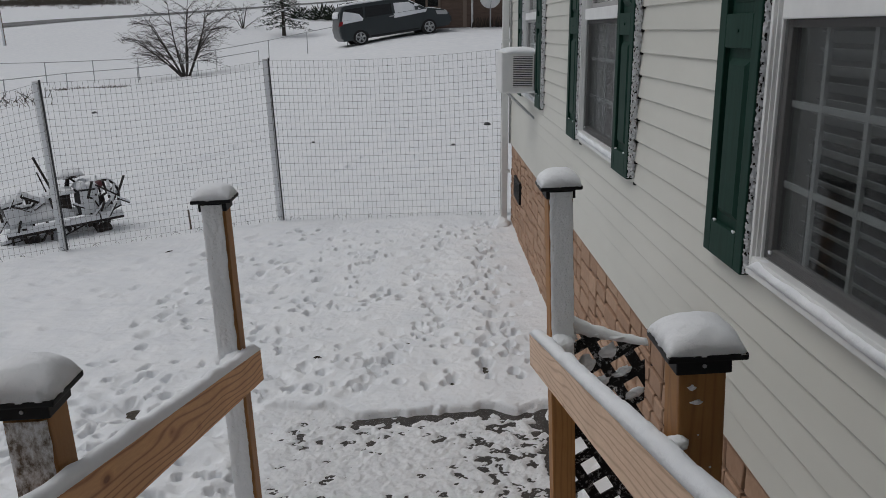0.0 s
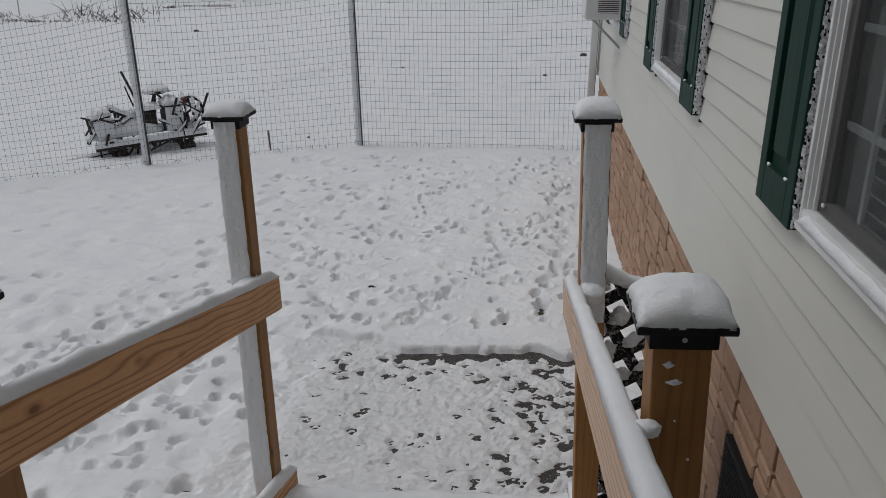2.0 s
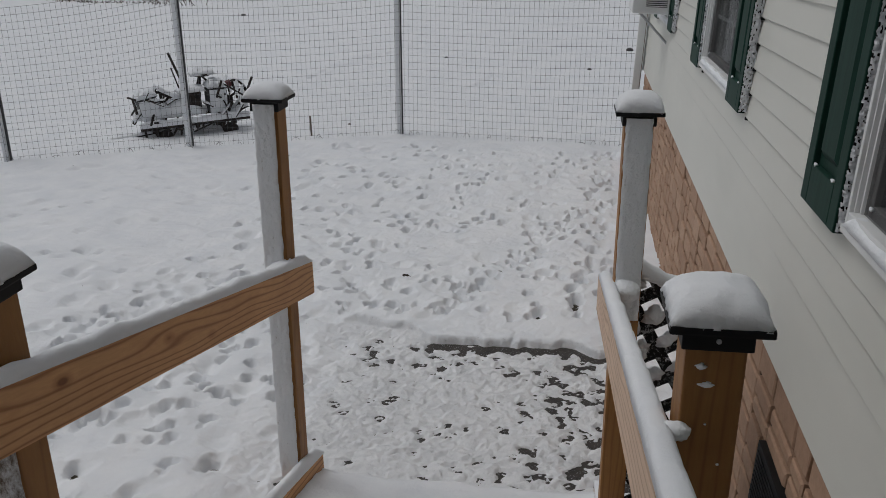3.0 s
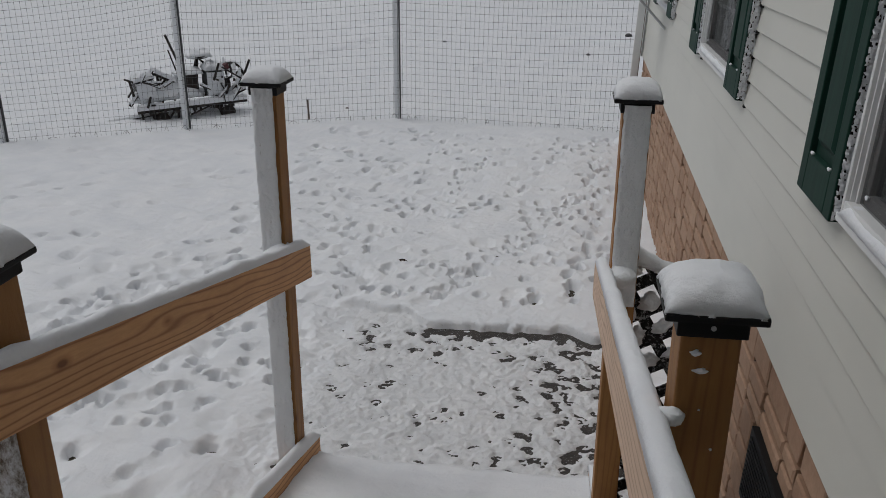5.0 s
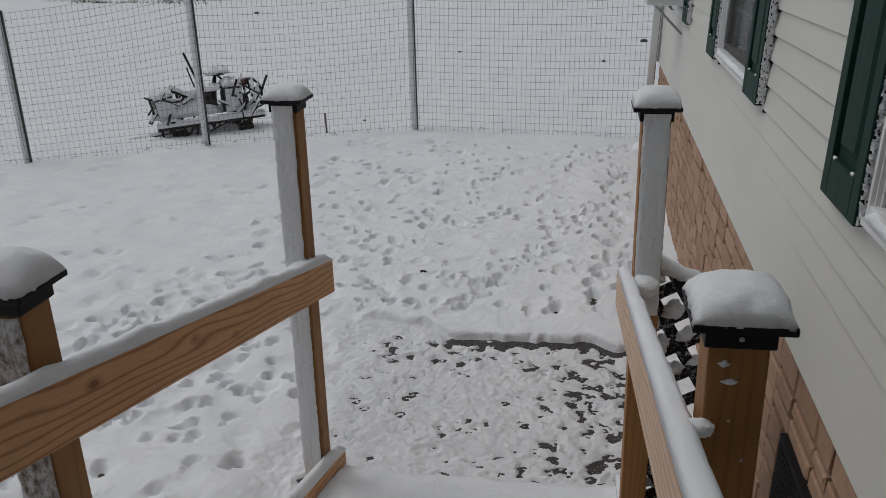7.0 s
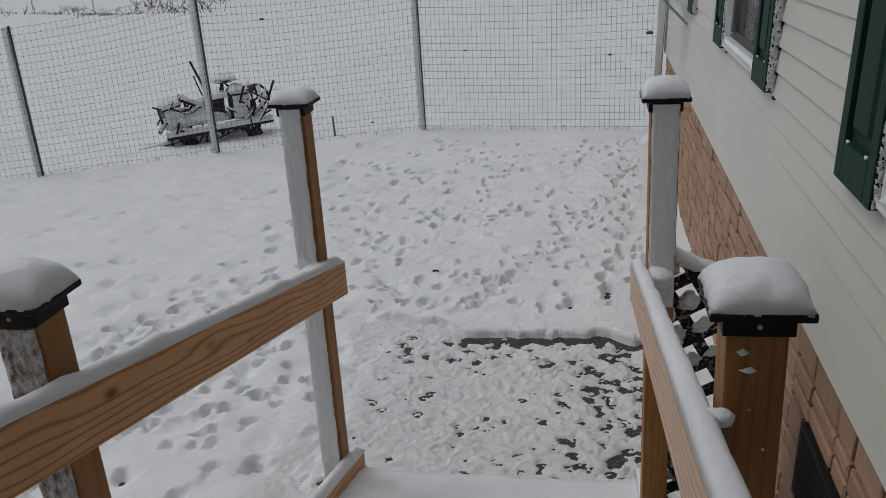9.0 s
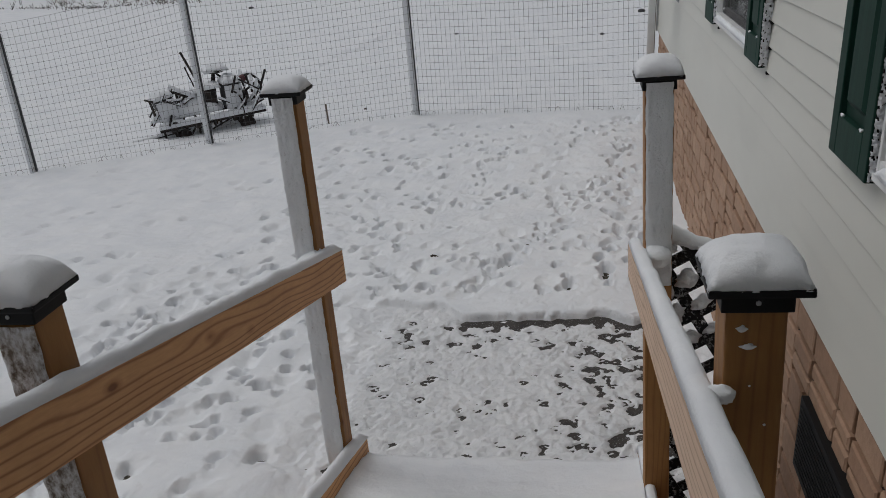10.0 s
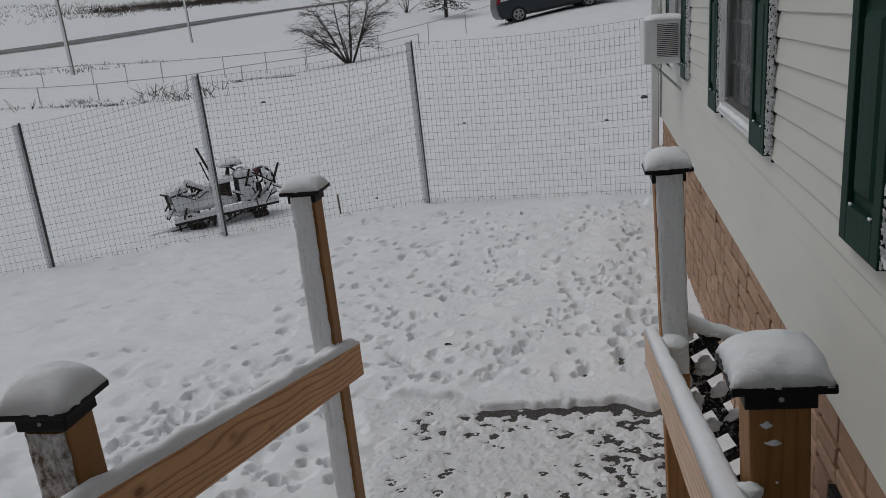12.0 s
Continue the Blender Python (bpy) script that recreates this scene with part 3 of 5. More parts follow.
# a square lattice turned about its own middle, between the far post and the house
top_drop = (1.284 - 1.201) / (0.899 - 0.566)
inside = [(-1, 0, -0.52), (1, 0, 0.90), (0, -1, 0.05), (top_drop, 1, 1.284 + 0.566 * top_drop)]
PITCH, HALF, ANGLE = 0.1055, 0.0215, math.radians(-60.5)
ca, sa = math.cos(ANGLE), math.sin(ANGLE)
mid = (0.755, 1.189)
for u, v, yy in ((( ca, sa), (-sa, ca), 2.955), ((-sa, ca), (ca, sa), 2.962)):
    for k in range(-22, 22):
        c = (k + 0.5) * PITCH
        ends = []
        for s, w in ((-2, -HALF), (2, -HALF), (2, HALF), (-2, HALF)):
            ends.append((mid[0] + u[0] * s + v[0] * (c + w), mid[1] + u[1] * s + v[1] * (c + w)))
        poly = clip(ends, inside)
        if poly:
            strip = part("strip", prism(bmesh.new(), poly, "y", yy, yy + 0.007), FROSTED, lattice)
for i in range(-5, 6):
    for j in range(-9, 4):
        x = mid[0] + ca * PITCH * i - sa * PITCH * j
        z = mid[1] + sa * PITCH * i + ca * PITCH * j
        if 0.56 < x < 0.87 and 0.90 < z < 1.22:
            near = max(0.0, (0.80 - x) / 0.24)
            bm = blob(0.036 + 0.008 * near, 0.016 + 0.008 * near, 0.017 + 0.020 * near, i + j * 0.37, 0.7)
            part("snow_clump", bm, SNOW, lattice, "snow caught in the lattice", True, pose(x + 0.002, 2.957, z - 0.026 + 0.012 * near, 0, -24, 0))
pts = [(0.905 - 0.36 * k / 24, 2.958, 1.284 - (0.905 - 0.36 * k / 24 - 0.566) * top_drop - 0.012 + 0.035 * (k / 24) ** 3) for k in range(25)]
bm = bmesh.new()
lines = []
for k, p in enumerate(pts):
    hgt = (0.016 + 0.030 * (k / 24) ** 1.5) * (1 + 0.4 * noise.noise(Vector((k * 0.4, 2.0, 0))))
    lines.append([bm.verts.new((p[0], p[1] + 0.026 * math.cos(t) * (1 + 0.8 * (k / 24) ** 2), p[2] + hgt * max(-0.5, math.sin(t)))) for t in [i * math.tau / 10 for i in range(10)]])
for a, b in zip(lines, lines[1:]):
    for i in range(10):
        bm.faces.new((a[i], a[(i + 1) % 10], b[(i + 1) % 10], b[i]))
bm.faces.new(lines[0]), bm.faces.new(lines[-1][::-1])
part("snow_ridge", bm, SNOW, lattice, "snow lying along the top edge", True)

for x, z, w, h in ((0.570, 1.262, 0.034, 0.030), (0.600, 1.235, 0.030, 0.020), (0.640, 1.262, 0.040, 0.014), (0.585, 1.195, 0.022, 0.026), (0.70, 1.240, 0.040, 0.012), (0.775, 1.222, 0.045, 0.010)):
    part("snow_clump", blob(w, 0.028, h, x * 31, 0.6), SNOW, lattice, "snow heaped on the top of the lattice", True, Matrix.Translation((x, 2.952, z)))

# ---- house ----
WALL, CORNER, SKIRT_TOP, EAVE = 0.940, 9.75, 1.130, 3.62
COURSE = 0.0987
# each window: its near and far edge and how much higher it hangs than the first
OPEN = [(1.355, 2.31, 0.0), (4.145, 5.18, 0.030), (7.25, 8.33, 0.065)]
SILL, HEAD, MEET = 1.742, 3.24, 2.44
NEAR_END = -6.0


def wall_cells(y0, y1, z0, z1):
    """The stretches of a level band that are not window."""
    spans, y = [], y0
    for a, b, up in OPEN:
        if z1 > SILL + up + 0.001 and z0 < HEAD + up - 0.001:
            spans.append((y, a))
            y = b
    spans.append((y, y1))
    return spans


house_wall = tagged(new("wall_house"), "cream vinyl lap siding wall of a low house", "house wall", kind="structure")
z = SKIRT_TOP
bm_core = bmesh.new()
LEVELS = sorted([SILL + up for _, _, up in OPEN] + [HEAD + up for _, _, up in OPEN])
for z0, z1 in zip([SKIRT_TOP] + LEVELS, LEVELS + [EAVE]):
    for a, b in wall_cells(NEAR_END, CORNER, z0, z1):
        box(bm_core, WALL + 0.004, WALL + 0.13, a, b, z0, z1)
part("wall_core", bm_core, VINYL, house_wall)
while z < EAVE - 0.02:
    top = min(z + COURSE, EAVE)
    cuts = sorted({z, top, *[c for c in LEVELS if z < c < top]})
    for z0, z1 in zip(cuts, cuts[1:]):
        for a, b in wall_cells(NEAR_END, CORNER - 0.055, z0, z1):
            f0, f1 = (z0 - z) / COURSE, (z1 - z) / COURSE
            outline = [(WALL + 0.003, z0), (WALL - 0.010 + 0.010 * f0, z0 + (0.003 if f0 == 0 else 0)), (WALL - 0.010 + 0.010 * f1, z1), (WALL + 0.003, z1)]
            if f0 == 0:
                outline.insert(1, (WALL - 0.008, z0))
            part("siding_plank", prism(bmesh.new(), outline, "y", a, b), VINYL, house_wall)
    z += COURSE
part("corner_post", box(bmesh.new(), WALL - 0.022, WALL + 0.06, CORNER - 0.055, CORNER + 0.012, SKIRT_TOP - 0.01, EAVE, 0.004), TRIM, house_wall, "white corner trim")
end_wall = box(bmesh.new(), WALL + 0.131, 6.0, CORNER - 0.13, CORNER - 0.002, 0.0, EAVE)
tagged(new("wall_end", mesh_of(end_wall, VINYL)), "cream siding end wall of the house", "house wall", kind="structure")
tagged(new("wall_back", mesh_of(box(bmesh.new(), 5.87, 6.0, NEAR_END, CORNER - 0.14, 0.0, EAVE), VINYL)), "cream siding back wall of the house", "house wall", kind="structure")
tagged(new("ceiling", mesh_of(box(bmesh.new(), WALL - 0.35, 6.3, NEAR_END, CORNER + 0.3, EAVE, EAVE + 0.12), TRIM)), "white soffit and ceiling slab under the roof", "ceiling", kind="structure")
bm = prism(bmesh.new(), [(WALL - 0.4, EAVE + 0.13), (6.4, EAVE + 0.13), (3.5, EAVE + 0.95)], "y", NEAR_END, CORNER + 0.35)
tagged(new("roof", mesh_of(bm, SNOW)), "low snow-covered pitched roof", "roof", kind="structure")
tagged(new("floor_inside", mesh_of(box(bmesh.new(), WALL + 0.14, 5.86, NEAR_END, CORNER - 0.14, 1.05, 1.15), ROOMSHADE)), "floor inside the house, coloured dark as if unlit", "floor", kind="structure")


# skirting of faux stone
skirting = tagged(new("skirting"), "tan faux-stone skirting panels under the siding", "skirting", kind="structure")
part("skirting_backing", box(bmesh.new(), WALL + 0.030, WALL + 0.06, NEAR_END, CORNER - 0.01, -0.15, SKIRT_TOP), JOINT, skirting)
part("skirting_cap", box(bmesh.new(), WALL + 0.002, WALL + 0.05, NEAR_END, CORNER - 0.01, SKIRT_TOP - 0.022, SKIRT_TOP - 0.001, 0.003), STONE, skirting, "narrow tan cap strip")
rnd = random.Random(5)
VENTS = [(2.20, 2.72, 0.60, 0.865), (8.62, 9.18, 0.60, 0.83)]
stones = []


def split(y0, y1, z0, z1, depth):
    """Broken ashlar: blocks cut again and again at uneven places."""
    wide, high = y1 - y0, z1 - z0
    if depth > 0 and (wide > 0.30 or high > 0.15) or wide > 0.42:
        if wide > high * 1.9:
            c = y0 + wide * rnd.uniform(0.35, 0.65)
            split(y0, c, z0, z1, depth - 1), split(c, y1, z0, z1, depth - 1)
        else:
            c = z0 + high * rnd.uniform(0.35, 0.65)
            split(y0, y1, z0, c, depth - 1), split(y0, y1, c, z1, depth - 1)
    else:
        stones.append((y0, y1, z0, z1))


y = 0.4
while y < CORNER - 0.05:
    w = min(rnd.uniform(0.75, 1.0), CORNER - 0.012 - y)
    split(y, y + w, -0.1, SKIRT_TOP - 0.023, 7)
    y += w
far_stones = bmesh.new()


def stone_block(bm, y0, y1, z0, z1):
    g = 0.0085
    f = 0.007
    p = WALL + 0.008 + rnd.uniform(0, 0.007)
    jit = [rnd.uniform(-0.006, 0.006) for _ in range(8)]
    outer = [(y0 + g, z0 + g), (y1 - g, z0 + g), (y1 - g, z1 - g), (y0 + g, z1 - g)]
    inner = [(y0 + g + f + jit[0], z0 + g + f), (y1 - g - f, z0 + g + f + jit[1]), (y1 - g - f + jit[2], z1 - g - f), (y0 + g + f, z1 - g - f + jit[3])]
    back = [bm.verts.new((WALL + 0.034, a, b)) for a, b in outer]
    mid = [bm.verts.new((p + 0.005, a, b)) for a, b in outer]
    face = [bm.verts.new((p + jit[4 + i] * 0.2, a, b)) for i, (a, b) in enumerate(inner)]
    for i in range(4):
        j = (i + 1) % 4
        bm.faces.new((back[i], back[j], mid[j], mid[i]))
        bm.faces.new((mid[i], mid[j], face[j], face[i]))
    bm.faces.new(face)


count = 0
for y0, y1, z0, z1 in sorted(stones):
    if y0 > 1.6 and count < 300:
        bm = bmesh.new()
        stone_block(bm, y0, y1, z0, z1)
        part("stone", bm, STONE, skirting)
        count += 1
    else:
        stone_block(far_stones, y0, y1, z0, z1)
tagged(part("far_stones", far_stones, STONE, skirting), kind="stuff")
for a, b, c, d in VENTS:
    vent = thing("foundation_vent", "black slatted vent set in the stone skirting", "vent", (WALL, a, c), group="skirting vents")
    bm = box(bmesh.new(), -0.012, 0.02, 0, b - a, 0, d - c, 0.003)
    part("frame", bm, BLACK, vent)
    n = 12
    for i in range(n):
        z = 0.02 + (d - c - 0.04) * (i + 0.5) / n
        part("slat", box(bmesh.new(), -0.015, -0.010, 0.02, b - a - 0.02, z - 0.003, z + 0.002), BLACK, vent)


# windows
def window(name, y0, y1, up, blinds, screened, label):
    w = tagged(new(name), label, "window", kind="structure")
    w.matrix_basis = Matrix.Translation((WALL, y0, up))
    L = y1 - y0
    fr = bmesh.new()
    for a, b, c, d in ((0, 0.018, SILL, HEAD), (L - 0.018, L, SILL, HEAD), (0.018, L - 0.018, HEAD - 0.05, HEAD), (0.018, L - 0.018, SILL, SILL + 0.034)):
        box(fr, -0.028, 0.06, a, b, c, d, 0.004)
    for a, b, x in ((0.018, 0.026, -0.018), (0.026, 0.036, -0.007), (L - 0.026, L - 0.018, -0.018), (L - 0.036, L - 0.026, -0.007)):
        box(fr, x, 0.07, a, b, SILL + 0.034, HEAD - 0.05, 0.002)
    frame_ob = part("window_frame", fr, TRIM, w, "white vinyl window frame")
    part("meeting_rail", box(bmesh.new(), -0.012, 0.05, 0.036, L - 0.036, MEET, MEET + 0.065, 0.005), TRIM, w)
    part("window_sill", box(bmesh.new(), -0.036, 0.03, 0.0, L, SILL - 0.02, SILL, 0.004), TRIM, w)
    n = int(L / 0.025)
    part("snow_clump", blob(0.006, 0.008, 0.007, y0, 0.4, 2), SNOW, w, "dab of snow on the sash", True, Matrix.Translation((0.004, L - 0.07, SILL + 0.058)))
    pts = [(-0.012, L - 0.02 - (L - 0.04) * k / n, SILL + 0.001) for k in range(n + 1)]
    part("snow_ridge", ridge(pts, 0.056, 0.034, y0), SNOW, w, "snow lying on the sill", True)
    for z0, z1, x in ((SILL + 0.034, MEET, 0.008), (MEET + 0.065, HEAD - 0.05, 0.026)):
        a, b = 0.036, L - 0.036
        sash = bmesh.new()
        for p, q, r, s in ((a, a + 0.028, z0, z1), (b - 0.028, b, z0, z1), (a + 0.028, b - 0.028, z0, z0 + 0.03), (a + 0.028, b - 0.028, z1 - 0.022, z1)):
            box(sash, x, x + 0.03, p, q, r, s, 0.003)
        part("sash", sash, SASH, w, "grey sash frame")
        pane = part("pane", box(bmesh.new(), x + 0.014, x + 0.018, a + 0.026, b - 0.026, z0 + 0.028, z1 - 0.02), GLASS, w)
        pane.visible_shadow = False
        for i in range(1, 4):
            yy = b - 0.199 - 0.229 * (b - a) / 0.883 * (i - 1)
            part("muntin", box(bmesh.new(), x + 0.019, x + 0.029, yy - 0.009, yy + 0.009, z0 + 0.03, z1 - 0.02), GREYFRAME, w)
        for i in range(1, 3):
            zz = z0 + (z1 - z0) * i / 3
            part("muntin", box(bmesh.new(), x + 0.020, x + 0.028, a + 0.03, b - 0.03, zz - 0.009, zz + 0.009), GREYFRAME, w)
    if screened:
        part("screen", box(bmesh.new(), 0.001, 0.003, 0.037, L - 0.037, SILL + 0.035, MEET), SCREEN, w, "dark insect screen")
    if blinds:
        zz = SILL + 0.05
        while zz < HEAD - 0.08:
            bm = box(bmesh.new(), -0.024, 0.024, 0.07, L - 0.07, -0.0012, 0.0012)
            part("blind_slat", bm, BLIND, w, m=pose(0.105, 0, zz, 0, 38, 0))
            zz += 0.043
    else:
        # added dark sheet behind the panes in place of a shaded room
        part("room_shade_panel", box(bmesh.new(), 0.126, 0.13, -0.02, L + 0.02, SILL - 0.05, HEAD + 0.05), ROOMSHADE, w)
    return w


window("window_1", *OPEN[0], True, True, "white double-hung window with grid bars and half-closed blinds")
window("window_2", *OPEN[1], False, True, "white double-hung window with dark screen")
window("window_3", *OPEN[2], True, False, "white window holding an air conditioner")


def frost(wide, tall, seed, n=9):
    """Loose crumbs of snow packed in a narrow gap: a knobbly sheet with holes, facing -y."""
    bm = bmesh.new()
    m = int(tall / 0.0036)
    rows = []
    for j in range(m + 1):
        z = tall * j / m
        line = []
        for i in range(n + 1):
            x = wide * (i / n - 0.5)
            d = 0.010 * noise.noise(Vector((x * 160, z * 120, seed))) + 0.006 * noise.noise(Vector((x * 350, z * 300, seed + 4)))
            line.append(bm.verts.new((x, -0.006 - d, z)))
        rows.append(line)
    for j in range(m):
        for i in range(n):
            u, z = (i + 0.5) / n - 0.5, tall * (j + 0.5) / m
            if noise.noise(Vector((u * 6, z * 75, seed * 3))) + 0.35 * noise.noise(Vector((u * 14, z * 200, seed))) > -0.46 + 0.5 * abs(u + 0.1 * math.sin(z * 19 + seed)):
                bm.faces.new((rows[j][i], rows[j][i + 1], rows[j + 1][i + 1], rows[j + 1][i]))
    bmesh.ops.delete(bm, geom=[v for v in bm.verts if not v.link_faces], context="VERTS")
    return bm


def shutter(y0, y1, up, seed):
    s = thing("shutter", "dark green raised-panel shutter with snow along its edge", "shutter", (WALL - 0.014, y0, up), group="window shutters")
    L, z0, z1 = y1 - y0, 1.706, 3.22
    bm = bmesh.new()
    for a, b, c, d in ((0, 0.06, z0, z1), (L - 0.06, L, z0, z1), (0.06, L - 0.06, z0, z0 + 0.11), (0.06, L - 0.06, z1 - 0.11, z1), (0.06, L - 0.06, 2.36, 2.46)):
        box(bm, -0.030, 0, a, b, c, d, 0.004)
    part("frame", bm, GREEN, s)
    for c, d in ((z0 + 0.11, 2.36), (2.46, z1 - 0.11)):
        bm = box(bmesh.new(), -0.012, -0.002, 0.06, L - 0.06, c, d)
        part("recess", bm, GREEN, s)
        bm = box(bmesh.new(), -0.027, -0.0125, 0.085, L - 0.085, c + 0.03, d - 0.03)
        top = [v for v in bm.verts if v.co.x < -0.02]
        for v in top:
            v.co.y += 0.02 if v.co.y < L / 2 else -0.02
            v.co.z += 0.02 if v.co.z < (c + d) / 2 else -0.02
        part("raised_panel", bm, GREEN, s)
    for q in (0.085, L - 0.08):
        part("snow_clump", blob(0.005, 0.010, 0.006, seed + q * 9, 0.7, 2), SNOW, s, "small snow on the ledge", True, Matrix.Translation((-0.026, q, z0 + 0.112)))
    # black sliver that paints the shade on the green edge
    part("shade_strip", box(bmesh.new(), -0.024, 0.0, -0.003, -0.0005, z0 + 0.004, z1 - 0.004), BLACK, s, "black strip painted as shade on the shutter edge")
    part("snow_strip", frost(0.034, z1 - z0 - 0.02, seed * 9), SNOW, s, "crumbs of snow packed along the edge", True, Matrix.Translation((-0.010, -0.003, z0 + 0.008)))
    # black blocks stand in for the shade in the open lap ends
    zz = SKIRT_TOP + COURSE * (6 if up < 0.05 else 7) - up
    while zz < z1 - 0.02:
        part("lap_shade_dot", box(bmesh.new(), 0.0005, 0.016, -0.030, -0.012, zz - 0.009, zz + 0.004, 0.003), BLACK, s, "black block painted as the shaded gap at the siding end")
        zz += COURSE
    part("screw", bar(bmesh.new(), (-0.034, L * 0.5, 2.41), (-0.029, L * 0.5, 2.41), 0.006, 8), GREEN, s)
    return s


for i, (a, b, up) in enumerate(OPEN):
    shutter(a - 0.356, a - 0.020, up, i + 0.3)
    shutter(b + 0.020, b + 0.356, up, i + 0.7)


# air conditioner in the third window
ac = thing("air_conditioner", "white window air conditioner with louvred side and snow on top", "air conditioner", (0.64, 7.40, 1.87))
part("case", box(bmesh.new(), -0.02, 0.31, 0, 0.60, 0, 0.355, 0.018), TRIM, ac)
part("vent_panel", box(bmesh.new(), 0.085, 0.255, -0.004, 0.004, 0.055, 0.32), DARKSTEEL, ac, "dark vent opening")
for i in range(17):
    part("louvre", box(bmesh.new(), 0.085, 0.255, -0.010, -0.003, 0.06 + 0.0155 * i, 0.0665 + 0.0155 * i), TRIM, ac)
part("snow_layer", pillow(0.34, 0.61, 0.045, 3.3, 18), SNOW, ac, "layer of snow on the top", True, Matrix.Translation((0.165, 0.30, 0.345)))
part("side_gasket", box(bmesh.new(), 0.27, 0.325, -0.006, 0.3, 0.02, 0.34, 0.003), DARKSTEEL, ac)
for i in range(2):
    part("bracket", bar(bmesh.new(), (0.05, 0.1 + 0.4 * i, 0.0), (0.30, 0.1 + 0.4 * i, -0.24), 0.010), GALV, ac)

spout = thing("downspout", "white metal downspout at the corner of the house", "downspout", (0.862, 9.68, 0.08))
part("pipe", box(bmesh.new(), -0.035, 0.04, -0.04, 0.04, 0.12, 3.54, 0.008), TRIM, spout)
part("elbow", box(bmesh.new(), -0.03, 0.03, -0.16, 0.04, 0.0, 0.11, 0.012), TRIM, spout)
for z in (0.7, 2.2):
    part("strap", box(bmesh.new(), -0.038, 0.07, -0.043, 0.043, z, z + 0.03, 0.002), TRIM, spout)
part("snow_clump", blob(0.11, 0.14, 0.10, 8.0, 0.3), SNOW, spout, "snow heaped on the elbow", True, Matrix.Translation((-0.03, -0.12, 0.07)))

# unseen roofed porch, added to keep sky light off the near posts and ramp
porch = thing("porch", "unseen roofed porch added to shade the head of the ramp", "porch", (0, 0, 0))
part("roof", box(bmesh.new(), -3.6, 0.58, -4.0, 1.0, 3.10, 3.25), TRIM, porch)
part("back_wall", box(bmesh.new(), -3.6, 0.90, -4.1, -4.0, 0.0, 3.4), VINYL, porch)
part("deck", box(bmesh.new(), -3.6, 0.90, -4.0, -0.45, 1.12, 1.2), POST, porch)
for x, y in ((-3.5, -0.45), (-3.5, -3.9)):
    part("post", box(bmesh.new(), x - 0.05, x + 0.05, y - 0.05, y + 0.05, -0.3, 3.25, 0.004), POST, porch)

# ---- wire fence of the yard ----
def fence_z(x, y):
    return float(lie(x, y))


FENCE = [(0.90, 10.10, 2.10), (-1.94, 10.45, 2.10), (-4.31, 9.42, 2.02), (-6.08, 8.49, 1.74), (-8.3, 7.4, 1.7)]
yard_fence = thing("wire_fence", "welded wire mesh fence on leaning pale posts with a snowy base", "fence")
for x, y, h in FENCE[1:]:
    z = fence_z(x, y)
    m = Matrix.Translation((x - 0.015, y, z)) @ Matrix.Rotation(-0.038, 4, "Y")
    post = part("post", box(bmesh.new(), -0.036, 0.032, -0.028, 0.028, -0.4, h, 0.006), POSTSTEEL, yard_fence, "pale post with a dark edge", m=m)
    part("wind_blown_snow", crust(0.060, h - 0.02, x, 0.006, 6, 0.08), SNOW, post, "snow blown on the face", True, Matrix.Translation((-0.002, -0.0295, 0.0)))
    part("dark_flange", box(bmesh.new(), 0.033, 0.044, -0.012, 0.018, -0.3, h + 0.012, 0.002), DARKSTEEL, post)
tie = 0.0014
nv = []
nf = []


def thin(a, b, r=tie):
    """A thin three-sided wire, straight into the lists."""
    d = Vector(b) - Vector(a)
    s = d.cross(Vector((0, 1, 0.01))).normalized() * r
    t = Vector((0, r, 0))
    o = len(nv)
    for p in (Vector(a), Vector(b)):
        nv.extend([p + s, p - s, p + t])
    nf.extend([(o, o + 1, o + 4, o + 3), (o + 1, o + 2, o + 5, o + 4), (o + 2, o, o + 3, o + 5)])


for (xa, ya, ha), (xb, yb, hb) in zip(FENCE, FENCE[1:]):
    span = math.hypot(xb - xa, yb - ya)
    n = round(span / 0.0575)

    def at(u, v):
        sag = 0.02 * noise.noise(Vector((u * 2.2, v * 1.5, xa)))
        h = (ha + (hb - ha) * u)
        zb = fence_z(xa + (xb - xa) * u, ya + (yb - ya) * u) + 0.03
        return Vector((xa + (xb - xa) * u - 0.03 * v * h + sag * 0.5, ya + (yb - ya) * u - 0.035 + sag, zb + v * (h - 0.05 - 0.05 * math.sin(math.pi * u)) + sag * 0.4))
    rows = round((ha + hb) / 2 / 0.087)
    for i in range(n + 1):
        for k in range(6):
            thin(at(i / n, k / 6), at(i / n, (k + 1) / 6))
    for j in range(rows + 1):
        for k in range(16):
            thin(at(k / 16, j / rows), at((k + 1) / 16, j / rows))
curl = random.Random(9)
for (xa, ya, ha), (xb, yb, hb) in zip(FENCE, FENCE[1:]):
    for k in range(15):
        u = (k + curl.random()) / 15
        p = Vector((xa + (xb - xa) * u, ya + (yb - ya) * u - 0.035, fence_z(xa + (xb - xa) * u, ya + (yb - ya) * u) + 0.075))
        w, h = curl.uniform(0.02, 0.09) * curl.choice((-1, 1)), curl.uniform(0.005, 0.06)
        pts = [p + Vector((w * i / 5, -0.05 * i / 5, h * math.sin(math.pi * i / 5))) for i in range(6)]
        for a, b in zip(pts, pts[1:]):
            thin(a, b, 0.002)
me = bpy.data.meshes.new("net")
me.from_pydata([tuple(v) for v in nv], [], nf)
me.materials.append(WIRE)
tagged(part("wire_mesh", me, WIRE, yard_fence, "grey welded wire mesh"), kind="stuff")


